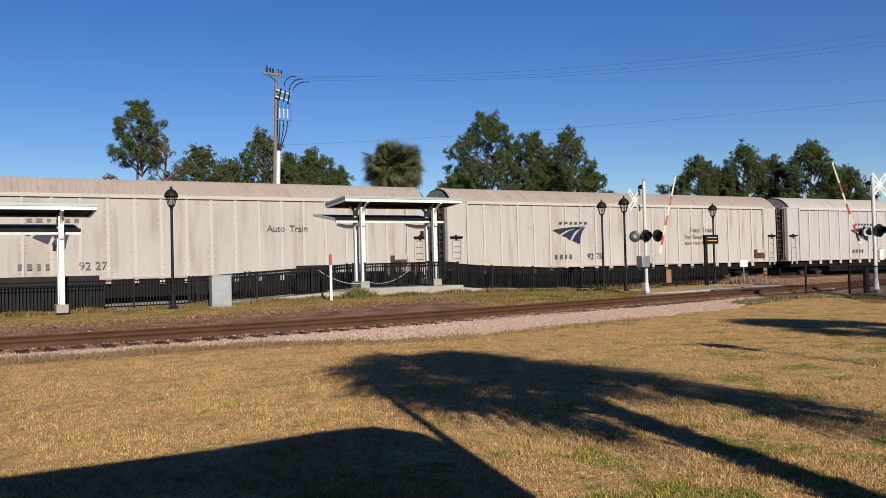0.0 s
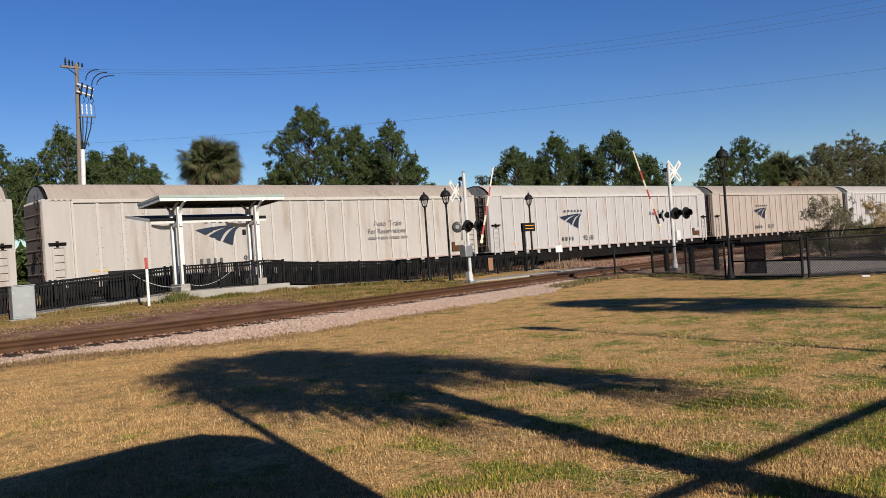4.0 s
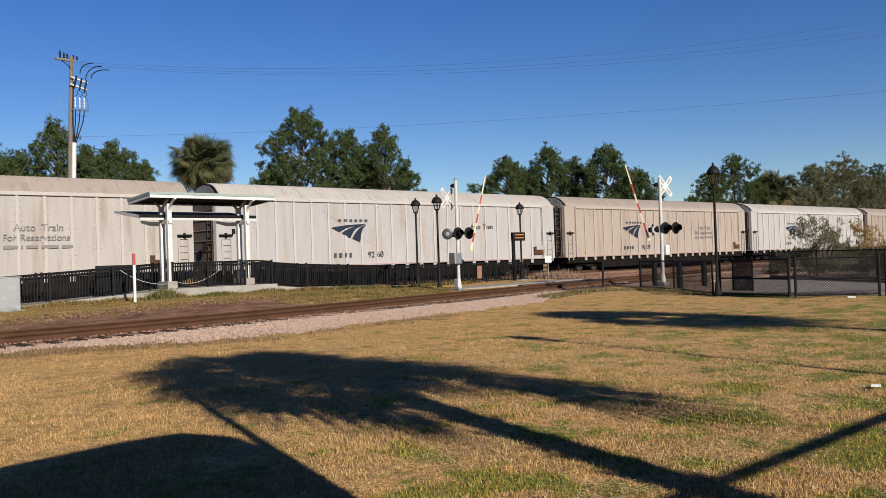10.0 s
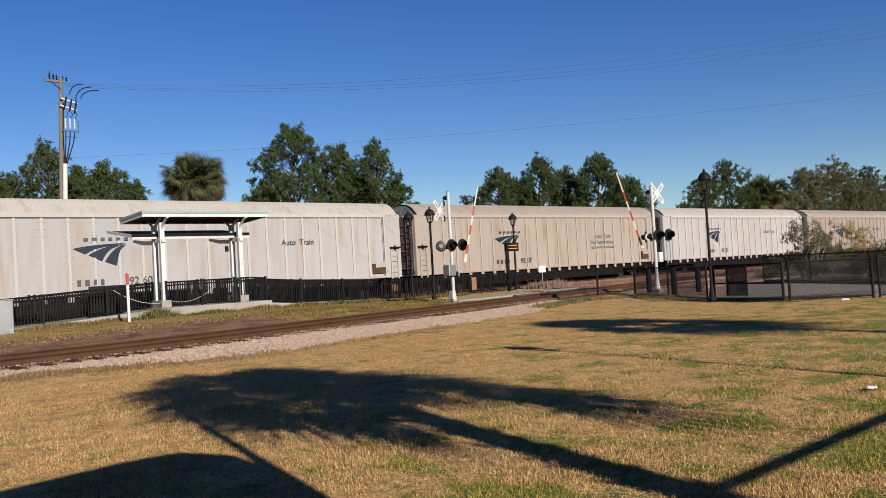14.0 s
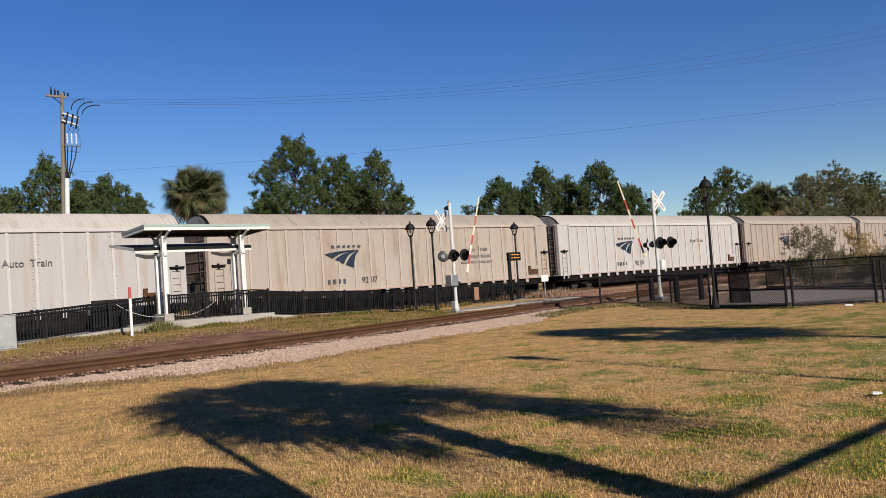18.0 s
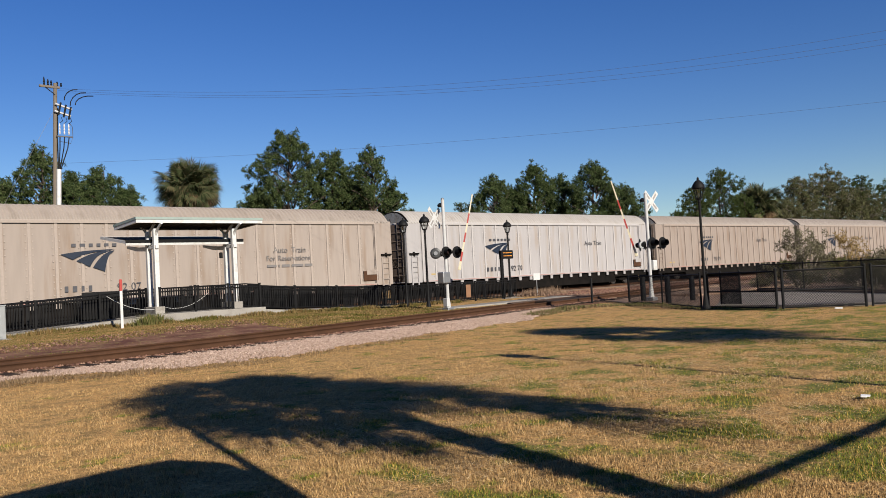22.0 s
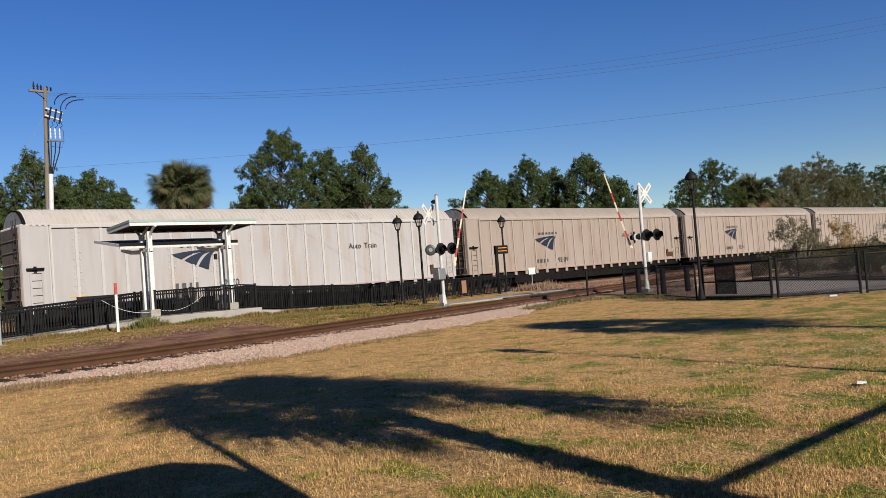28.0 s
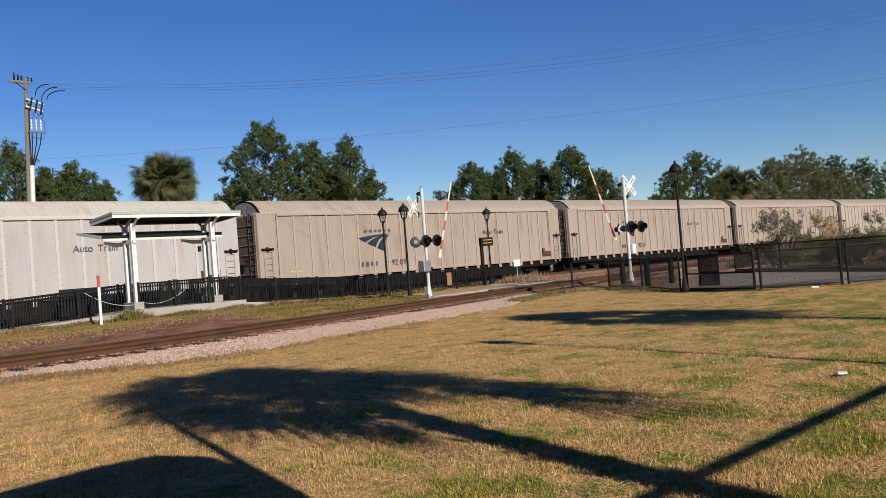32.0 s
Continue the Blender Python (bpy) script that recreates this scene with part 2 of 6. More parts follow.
amber = mat("amber_glow", (0.5, 0.2, 0.03), (0.5, 0.2, 0.03), 0.4)
amber.node_tree.nodes["Principled BSDF"].inputs["Emission Color"].default_value = (1.0, 0.35, 0.05, 1)
amber.node_tree.nodes["Principled BSDF"].inputs["Emission Strength"].default_value = 0.2
island_mat("grass_blades", [(0.425, 0.266, 0.110), (0.318, 0.194, 0.080), (0.500, 0.350, 0.172), (0.160, 0.100, 0.043), (0.440, 0.286, 0.126), (0.470, 0.312, 0.144)], patch=[(0.085, 0.124, 0.014), (0.174, 0.191, 0.027), (0.455, 0.287, 0.089), (0.109, 0.146, 0.017)], patch_scale=1.3, translucent=0.3, lo=0.52, hi=0.59, greener=True)
island_mat("verge_blades", [(0.207, 0.138, 0.059), (0.148, 0.094, 0.038), (0.099, 0.089, 0.025), (0.246, 0.169, 0.084)], patch=[(0.049, 0.062, 0.013), (0.099, 0.094, 0.020), (0.148, 0.106, 0.038)], patch_scale=0.8, translucent=0.3, lo=0.5, hi=0.6)
island_mat("dry_grass", [(0.209, 0.138, 0.093), (0.244, 0.168, 0.116), (0.163, 0.104, 0.070)], translucent=0.25)
island_mat("green_weed", [(0.062, 0.075, 0.021), (0.103, 0.109, 0.034), (0.164, 0.137, 0.062), (0.041, 0.055, 0.013)], translucent=0.25)
island_mat("straw", [(0.520, 0.369, 0.197), (0.393, 0.260, 0.125), (0.614, 0.473, 0.283)], translucent=0.2)
island_mat("dry_weed", [(0.150, 0.096, 0.051), (0.205, 0.140, 0.078), (0.103, 0.065, 0.034), (0.246, 0.178, 0.106)], translucent=0.2)
# range widened at both ends to imitate lit and shaded clumps in the crowns
island_mat("pine_needles", [(0.010, 0.021, 0.008), (0.025, 0.043, 0.015), (0.051, 0.074, 0.024), (0.086, 0.110, 0.043), (0.107, 0.122, 0.055)], translucent=0.3)
island_mat("pine_brown", [(0.041, 0.041, 0.013), (0.109, 0.062, 0.031), (0.137, 0.075, 0.041), (0.034, 0.048, 0.013)], translucent=0.25)
island_mat("oak_leaves", [(0.028, 0.048, 0.015), (0.051, 0.068, 0.022), (0.075, 0.089, 0.031)], translucent=0.3)
island_mat("bare_twigs", [(0.094, 0.087, 0.045), (0.117, 0.104, 0.058), (0.068, 0.074, 0.030), (0.056, 0.073, 0.025)], translucent=0.2)
island_mat("palm_fronds", [(0.026, 0.040, 0.016), (0.048, 0.060, 0.024), (0.077, 0.080, 0.038), (0.094, 0.075, 0.040)], translucent=0.2)
island_mat("palm_dead", [(0.109, 0.068, 0.038), (0.082, 0.051, 0.028), (0.137, 0.096, 0.055)], translucent=0.2)
island_mat("shrub_grey", [(0.113, 0.103, 0.067), (0.154, 0.134, 0.088), (0.077, 0.082, 0.041)], translucent=0.25)
island_mat("shrub_olive", [(0.038, 0.038, 0.019), (0.061, 0.051, 0.028), (0.028, 0.033, 0.013), (0.077, 0.061, 0.036)], translucent=0.2)
island_mat("shrub_gold", [(0.280, 0.181, 0.066), (0.200, 0.142, 0.061), (0.333, 0.227, 0.094)], translucent=0.3)
island_mat("stones_pale", [(0.275, 0.192, 0.145), (0.364, 0.269, 0.213), (0.199, 0.133, 0.100), (0.419, 0.324, 0.264)])
island_mat("stones_rust", [(0.090, 0.042, 0.032), (0.170, 0.088, 0.062), (0.250, 0.155, 0.105), (0.066, 0.034, 0.026), (0.205, 0.118, 0.090)])


def lawn_material():
    m = bpy.data.materials.new("lawn")
    m.use_nodes = True
    n, l = m.node_tree.nodes, m.node_tree.links
    b = n["Principled BSDF"]
    b.inputs["Roughness"].default_value = 0.95
    b.inputs["Specular IOR Level"].default_value = 0.1
    pos = n.new("ShaderNodeNewGeometry").outputs["Position"]

    def noise_of(sc, lo, hi, detail=5.0, rough=0.5):
        t = n.new("ShaderNodeTexNoise")
        t.inputs["Roughness"].default_value = rough
        t.inputs["Scale"].default_value, t.inputs["Detail"].default_value = sc, detail
        l.new(pos, t.inputs["Vector"])
        r = n.new("ShaderNodeMapRange")
        r.inputs["From Min"].default_value, r.inputs["From Max"].default_value = lo, hi
        l.new(t.outputs["Fac"], r.inputs["Value"])
        return r.outputs[0], t.outputs["Fac"]

    def mix(f, a, c):
        x = n.new("ShaderNodeMix")
        x.data_type = "RGBA"
        l.new(f, x.inputs[0])
        for k, v in ((6, a), (7, c)):
            if isinstance(v, tuple):
                x.inputs[k].default_value = (*v, 1)
            else:
                l.new(v, x.inputs[k])
        return x.outputs[2]

    straw = mix(noise_of(0.255, 0.343, 0.611)[0], (0.465, 0.284, 0.114), (0.485, 0.278, 0.104))
    straw = mix(noise_of(3.0, 0.4, 0.65)[0], straw, (0.280, 0.180, 0.075))
    green = mix(noise_of(6.0, 0.35, 0.7)[0], (0.070, 0.105, 0.021), (0.205, 0.178, 0.055))
    wet = n.new("ShaderNodeMapRange")
    wet.inputs["From Min"].default_value, wet.inputs["From Max"].default_value = 0.52, 0.60
    l.new(moist(n, l, pos, noise_of(1.3, 0, 1, 8.0, 0.65)[1]), wet.inputs["Value"])
    col = mix(wet.outputs[0], straw, green)
    col = mix(noise_of(38.0, 0.46, 0.66, 9.0, 0.7)[0], col, (0.075, 0.047, 0.021))
    col = tufts(n, l, pos, col)
    l.new(col, b.inputs["Base Color"])
    bp = n.new("ShaderNodeBump")
    bp.inputs["Strength"].default_value, bp.inputs["Distance"].default_value = 0.9, 0.03
    l.new(noise_of(30.0, 0, 1, 8.0)[1], bp.inputs["Height"])
    l.new(bp.outputs[0], b.inputs["Normal"])
    MATS["lawn"] = m


lawn_material()


# ---- building helpers ----
def as_mesh(name, bm, material=None, smooth=False):
    me = bpy.data.meshes.new(name)
    bm.to_mesh(me)
    bm.free()
    if material:
        me.materials.append(MATS[material])
    if smooth:
        me.shade_smooth()
    return me


def part(name, bm, material, parent, label="", at=None, smooth=False):
    """Links a bmesh (or a ready mesh) as one mesh object under a thing or a part."""
    me = bm if isinstance(bm, bpy.types.Mesh) else as_mesh(name, bm, material, smooth)
    ob = new(name, me)
    ob.parent = parent
    if at is not None:
        ob.matrix_basis = at
    if label:
        tagged(ob, label)
    return ob


def thing(name, label, category, at=None, group="", kind=""):
    ob = new(name)
    ob.empty_display_size = 0.2
    if at is not None:
        ob.matrix_basis = at
    return tagged(ob, label, category, group, kind)


def box(bm, x0, x1, y0, y1, z0, z1, bevel=0.0):
    m = Matrix.LocRotScale(((x0 + x1) / 2, (y0 + y1) / 2, (z0 + z1) / 2), None, (x1 - x0, y1 - y0, z1 - z0))
    got = bmesh.ops.create_cube(bm, size=1.0, matrix=m)
    if bevel:
        vs = set(got["verts"])
        es = [e for e in bm.edges if e.verts[0] in vs and e.verts[1] in vs]
        bmesh.ops.bevel(bm, geom=es, offset=bevel, segments=2, profile=0.5, affect="EDGES")
    return bm


def rod(bm, a, b, r0, r1=None, sides=8, caps=True):
    a, b = Vector(a), Vector(b)
    d = b - a
    m = Matrix.Translation((a + b) / 2) @ d.to_track_quat("Z", "Y").to_matrix().to_4x4()
    bmesh.ops.create_cone(bm, cap_ends=caps, segments=sides, radius1=r0, radius2=r0 if r1 is None else r1, depth=d.length, matrix=m)
    return bm


def lathe(bm, profile, sides=16, centre=(0, 0)):
    """Turns (radius, z) pairs round the upright axis."""
    rings = []
    for r, z in profile:
        rings.append([bm.verts.new((centre[0] + r * math.cos(2 * math.pi * k / sides), centre[1] + r * math.sin(2 * math.pi * k / sides), z)) for k in range(sides)])
    for lo, hi in zip(rings, rings[1:]):
        for k in range(sides):
            bm.faces.new((lo[k], lo[(k + 1) % sides], hi[(k + 1) % sides], hi[k]))
    bm.faces.new(rings[-1])
    bm.faces.new(rings[0][::-1])
    return bm


def tube(bm, pts, r, sides=6):
    """One continuous skin along the points."""
    pts = [Vector(p) for p in pts]
    rings = []
    for k, p in enumerate(pts):
        d = (pts[min(k + 1, len(pts) - 1)] - pts[max(k - 1, 0)]).normalized()
        u = d.cross(Vector((0.31, 0.17, 0.94))).normalized()
        w = d.cross(u)
        rings.append([bm.verts.new(p + (u * math.cos(2 * math.pi * j / sides) + w * math.sin(2 * math.pi * j / sides)) * r) for j in range(sides)])
    for lo, hi in zip(rings, rings[1:]):
        for j in range(sides):
            bm.faces.new((lo[j], lo[(j + 1) % sides], hi[(j + 1) % sides], hi[j]))
    bm.faces.new(rings[0][::-1])
    bm.faces.new(rings[-1])
    return bm


def B():
    return bmesh.new()


def cube(name, material, parent, dims, at=None, bevel=0.0, label=""):
    return part(name, box(B(), *dims, bevel), material, parent, label, at)


def from_arrays(name, verts, faces, material):
    """A mesh from numpy arrays of corners and of triangles or quads."""
    me = bpy.data.meshes.new(name)
    nv, nf, k = len(verts), len(faces), faces.shape[1]
    me.vertices.add(nv)
    me.vertices.foreach_set("co", np.ascontiguousarray(verts, dtype=np.float32).ravel())
    me.loops.add(nf * k)
    me.loops.foreach_set("vertex_index", np.ascontiguousarray(faces, dtype=np.int32).ravel())
    me.polygons.add(nf)
    me.polygons.foreach_set("loop_start", np.arange(0, nf * k, k, dtype=np.int32))
    me.update(calc_edges=True)
    me.validate()
    me.materials.append(MATS[material])
    return me


def words(text, size, material, depth=0.004):
    cu = bpy.data.curves.new("words", "FONT")
    cu.body, cu.size, cu.extrude, cu.align_x = text, size, depth, "CENTER"
    ob = bpy.data.objects.new("words", cu)
    scene.collection.objects.link(ob)
    me = bpy.data.meshes.new_from_object(ob.evaluated_get(bpy.context.evaluated_depsgraph_get()))
    bpy.data.objects.remove(ob)
    me.materials.clear()
    me.materials.append(MATS[material])
    return me


def word_row(texts, size, material, gap):
    """Meshes of words in one row round the middle, each with its place along the row."""
    got = []
    for text in texts:
        me = words(text, size, material)
        xs = [v.co.x for v in me.vertices]
        got.append((me, min(xs), max(xs)))
    x = -(sum(b - a for _, a, b in got) + gap * (len(got) - 1)) / 2
    row = []
    for me, a, b in got:
        row.append((me, x - a))
        x += b - a + gap
    return row


# ---- the ground ----
RAIL_Z, MAIN_Y, NEAR_FACE = 0.36, 42.15, 1.56


def siding(x):
    """Middle line of the near track: it draws towards the main line on the right."""
    k = max(0.0, x - 3.0)
    bend = 0.0115 * min(k, 9.0) ** 2 + (2 * 0.0115 * 9.0) * max(0.0, k - 9.0)
    return 19.55 + bend + 0.012 * x


def smooth01(v):
    v = min(1.0, max(0.0, v))
    return v * v * (3 - 2 * v)


def height(x, y):
    if y > 60 or x < -60 or x > 160:
        base = 0.2 * smooth01((y - 10) / 20)
    else:
        c = siding(x)
        base = 0.10 * smooth01((y - (c - 4.5)) / 3.0)
        bank = 0.14 + 0.22 * math.exp(-((x - 15.5) / 7.0) ** 2)
        base += bank * smooth01((y - (c + 2.2)) / 5.0) * (1 - smooth01((y - 36) / 3))
        base += 0.06 * smooth01((y - 36) / 3)
    return base + 0.035 * noise.noise((x * 0.12, y * 0.12, 0.0))


def ground():
    xs = np.unique(np.concatenate([np.array([-3000, -1500, -700, -300, -150, -80, -50, 170, 220, 300, 500, 800, 1500, 3000.0]), np.arange(-30, 150, 1.5)]))
    ys = np.unique(np.concatenate([np.array([-3000, -1200, -500, -200, -100, -50, 70, 85, 110, 150, 220, 350, 600, 1000, 1800, 3200.0]), np.arange(-30, 60, 0.8)]))
    v = np.array([(x, y, height(x, y)) for y in ys for x in xs])
    nx = len(xs)
    f = np.array([(j * nx + i, j * nx + i + 1, (j + 1) * nx + i + 1, (j + 1) * nx + i) for j in range(len(ys) - 1) for i in range(nx - 1)])
    me = from_arrays("ground", v, f, "lawn")
    me.shade_smooth()
    tagged(new("ground", me), "dormant tan lawn with green patches", "ground", kind="structure")


def strip(name, centre, half, z_edge, z_top, x0, x1, material, label, top=None, step=1.0, shift=0.0):
    """A bed that follows a line: shoulders down to the ground, flat on top."""
    xs = np.arange(x0, x1 + step / 2, step)
    prof = [(-half, z_edge), (-(top or half * 0.6), z_top), ((top or half * 0.6), z_top), (half, z_edge)]
    v = np.array([(x, centre(x) + shift + o + 0.06 * noise.noise((x * 0.9, o, 3)), max(z, height(x, centre(x) + shift + o) + 0.015) + 0.012 * noise.noise((x * 1.7, o * 3, 7))) for x in xs for o, z in prof])
    f = np.array([(4 * i + k, 4 * i + 4 + k, 4 * i + 5 + k, 4 * i + 1 + k) for i in range(len(xs) - 1) for k in range(3)])
    return tagged(new(name, from_arrays(name, v, f, material)), label, "track bed", kind="structure")


ground()
strip("ballast_siding", siding, 2.05, -0.02, 0.15, -30, 66, "rust_ballast", "rust-stained crushed stone bed under the siding", top=1.12)
strip("rust_verge", siding, 2.5, 0.10, 0.17, -20, 15, "rust_earth", "reddish stony earth behind the siding", top=1.9, shift=3.8)
strip("ballast_main", lambda x: MAIN_Y, 2.9, 0.0, 0.16, -60, 180, "rust_ballast", "rusty stone bed under the main line", top=1.9, step=3.0)


def rail_mesh(line, off, x0, x1, step=1.5):
    prof = [(-0.07, 0.0), (-0.07, 0.02), (-0.012, 0.05), (-0.012, 0.12), (-0.036, 0.13), (-0.036, 0.165), (0.036, 0.165), (0.036, 0.13), (0.012, 0.12), (0.012, 0.05), (0.07, 0.02), (0.07, 0.0)]
    xs = np.arange(x0, x1 + 0.1, step)
    n = len(prof)
    v = np.array([(x, line(x) + off + a, b) for x in xs for a, b in prof])
    f = np.array([(n * i + k, n * i + n + k, n * i + n + (k + 1) % n, n * i + (k + 1) % n) for i in range(len(xs) - 1) for k in range(n)])
    return from_arrays("rail", v, f, "rust_rail")


def track(name, label, line, x0, x1, rail_top, tie_step, tie_x0, tie_x1):
    tr = thing(name, label, "railway track", pose(0, 0, rail_top - 0.165), kind="structure")
    for off in (-0.755, 0.755):
        part("rail", rail_mesh(line, off, x0, x1), None, tr)
    tie = as_mesh("tie", box(B(), -0.115, 0.115, -1.46, 1.46, -0.17, -0.004, 0.012), "tie_wood")
    x = tie_x0
    while x < tie_x1:
        slope = math.degrees(math.atan((line(x + 0.5) - line(x - 0.5))))
        part("tie", tie, None, tr, at=pose(x, line(x) + random.uniform(-0.16, 0.05), random.uniform(-0.012, 0.006), 0, 0, slope + random.uniform(-1.5, 1.5)))
        x += tie_step + random.uniform(-0.03, 0.03)
    return tr


track("siding_track", "rusty rails on dark weathered timber ties beside the lawn", siding, -30, 63, 0.335, 0.52, -2, 44)
track("main_track", "main line rails on timber ties in rusty stone", lambda x: MAIN_Y, -90, 225, RAIL_Z, 0.6, 26, 120)


def stones(name, label, material, count, place, size):
    """Loose crushed stone: small six-faced lumps, joined."""
    rng = np.random.default_rng(5)
    base = np.array([(1, 0, 0), (-0.9, 0.1, 0), (0, 0.8, 0.1), (0.1, -0.9, 0), (0, 0.1, 0.75), (0, 0, -0.6)])
    tri = np.array([(0, 2, 4), (2, 1, 4), (1, 3, 4), (3, 0, 4), (3, 1, 5), (0, 3, 5)])
    pts = place(rng, count)
    s = rng.uniform(size * 0.6, size * 1.45, (count, 1, 1))
    a = rng.uniform(0, 6.283, count)
    R = np.zeros((count, 3, 3))
    R[:, 0, 0], R[:, 0, 1], R[:, 1, 0], R[:, 1, 1], R[:, 2, 2] = np.cos(a), -np.sin(a), np.sin(a), np.cos(a), 1
    jit = base[None] * (1 + rng.uniform(-0.3, 0.3, (count, 6, 3)))
    v = np.einsum("nij,nkj->nki", R, jit) * s + pts[:, None, :]
    f = (np.arange(count)[:, None, None] * 6 + tri[None]).reshape(-1, 3)
    tagged(new(name, from_arrays(name, v.reshape(-1, 3), f, material)), label, "ballast", kind="stuff")


def pale_place(rng, n):
    x = rng.uniform(-3.0, 26.2, n)
    u = rng.uniform(0, 1, n)
    c = np.array([siding(v) for v in x])
    wide = 2.35 * np.clip((x - 3.0) / 6.0, 0.32, 1) * np.clip((27.5 - x) / 6, 0.2, 1) * (1 + 0.06 * np.sin(x * 1.9) + 0.04 * np.sin(x * 5.1))
    y = c - 1.08 - 0.05 * np.sin(x * 12) - u * (wide + 0.3)
    z = np.maximum(0.085 - 0.07 * u, np.array([height(a, b) for a, b in zip(x, y)])) + rng.uniform(0, 0.03, n)
    return np.stack([x, y, z], 1)


def rust_place(rng, n):
    x = rng.uniform(-1, 34, n)
    c = np.array([siding(v) for v in x])
    y = c + np.where(rng.uniform(0, 1, n) < 0.55, rng.uniform(-1.0, 1.4, n), 1.3 + 5.4 * rng.uniform(0, 1, n) ** 1.5)
    stray = (x > 12 + 5 * rng.uniform(0, 1, n)) & (y > c + 1.9)
    y = np.where(stray, c + rng.uniform(-1.0, 1.8, n), y)
    z = np.where(y - c < 1.45, 0.155, np.maximum(0.175, np.array([height(a, b) for a, b in zip(x, y)]) + 0.02)) + rng.uniform(-0.01, 0.015, n)
    return np.stack([x, y, z], 1)


def crossing_place(rng, n):
    x = rng.uniform(38, 72, n)
    y = 29.2 + 0.035 * (x - 38) + 5.5 * rng.uniform(0, 1, n) + 0.5 * np.sin(x * 0.6)
    return np.stack([x, y, np.full(n, 0.245) + rng.uniform(0, 0.02, n)], 1)


stones("crossing_stones", "loose grey-brown gravel between the tracks at the crossing", "stones_rust", 9000, crossing_place, 0.05)
stones("pale_ballast_stones", "pale pinkish crushed stone shoulder along the siding", "stones_pale", 58000, pale_place, 0.029)
stones("rust_ballast_stones", "rust-brown crushed stone between and behind the ties", "stones_rust", 38000, rust_place, 0.038)


# ---- platform, ramp and fence ----
FENCE_Y = 32.9
RISE = [(-30, 0.36), (5.5, 0.34), (7.4, 0.38), (11.2, 0.58), (14.2, 0.76), (17.8, 0.78), (20.4, 0.56), (25.1, 0.34), (28.7, 0.24), (60, 0.20)]


def deck(x):
    for (a, za), (b, zb) in zip(RISE, RISE[1:]):
        if a <= x <= b:
            return za + (zb - za) * (x - a) / (b - a)
    return RISE[-1][1]


def platform():
    pf = thing("platform", "pale concrete station platform with a raised ramp", "platform", kind="structure")
    bm = B()
    xs = [-30] + [a for a, _ in RISE[1:-1]] + [36.5]
    for y0, y1, flat in ((FENCE_Y - 0.15, 35.2, False), (35.2, 39.6, True)):
        rows = []
        for x in xs:
            z = (deck(x) if not flat else min(deck(x), 0.36))
            rows.append([bm.verts.new((x, y0, -0.1)), bm.verts.new((x, y0, z)), bm.verts.new((x, y1, z)), bm.verts.new((x, y1, -0.1))])
        for a, b in zip(rows, rows[1:]):
            for k in range(3):
                bm.faces.new((a[k], b[k], b[k + 1], a[k + 1]))
        bm.faces.new(rows[0])
        bm.faces.new(rows[-1][::-1])
    part("paving", bm, "concrete", pf)
    cube("slab", "concrete", pf, (13.65, 18.6, 31.7, 33.6, 0.2, 0.80), bevel=0.02)
    return pf


platform()


def iron_fence(name, label, y, x0, x1, gap=0.115, pickets=True, posts=2.35):
    fe = thing(name, label, "fence")
    bars = {"top_rail": 1.06, "second_rail": 0.93, "bottom_rail": 0.10}
    for nm, dz in bars.items():
        bm = B()
        xs = [x0] + [a for a, _ in RISE if x0 < a < x1] + [x1]
        tube(bm, [(a, y, deck(a) + dz) for a in xs], 0.026, 4)
        part(nm, bm, "black_metal", fe)
    pick = as_mesh("picket", box(B(), -0.014, 0.014, -0.014, 0.014, 0.10, 1.05), "black_metal")
    post = as_mesh("post", box(box(B(), -0.035, 0.035, -0.035, 0.035, -0.05, 1.10), -0.045, 0.045, -0.045, 0.045, 1.10, 1.13), "black_metal")
    x = x0
    while x <= x1 + 0.01:
        part("post", post, None, fe, at=pose(x, y, deck(x)))
        x += posts
    x = x0 + gap
    while pickets and x < x1:
        part("picket", pick, None, fe, at=pose(x, y, deck(x)))
        x += gap
    return fe


iron_fence("platform_fence", "black steel picket fence along the platform and ramp", FENCE_Y, 0.2, 13.95, gap=0.115)
iron_fence("platform_fence", "black steel picket fence on the shelter slab", 32.0, 14.0, 18.5, gap=0.115, posts=1.5)
iron_fence("platform_fence", "black steel picket fence along the platform edge", FENCE_Y, 18.5, 36.0, gap=0.115)
iron_fence("ramp_fence", "black steel picket fence along the back of the ramp", 35.1, 7.4, 36.0, gap=0.10)
iron_fence("ramp_fence", "black steel picket fence between the two runs of the ramp", 33.7, 18.5, 27.0, gap=0.095)
iron_fence("ramp_fence", "black steel picket fence between the two runs of the ramp", 34.4, 7.4, 27.0, gap=0.105)
bp = thing("black_screen", "solid black screen panel on the platform fence", "screen panel")
cube("panel", "black_metal", bp, (-1.2, 3.75, 33.3, 33.38, 0.36, 1.62), bevel=0.02)
cube("end_panel", "black_metal", bp, (3.75, 3.95, 33.3, 33.38, 0.36, 1.45), bevel=0.02)
bp2 = thing("black_screen", "solid black screen panel on the ramp fence", "screen panel")
cube("panel", "black_metal", bp2, (11.4, 12.9, 33.2, 33.26, 0.75, 1.82), bevel=0.02)


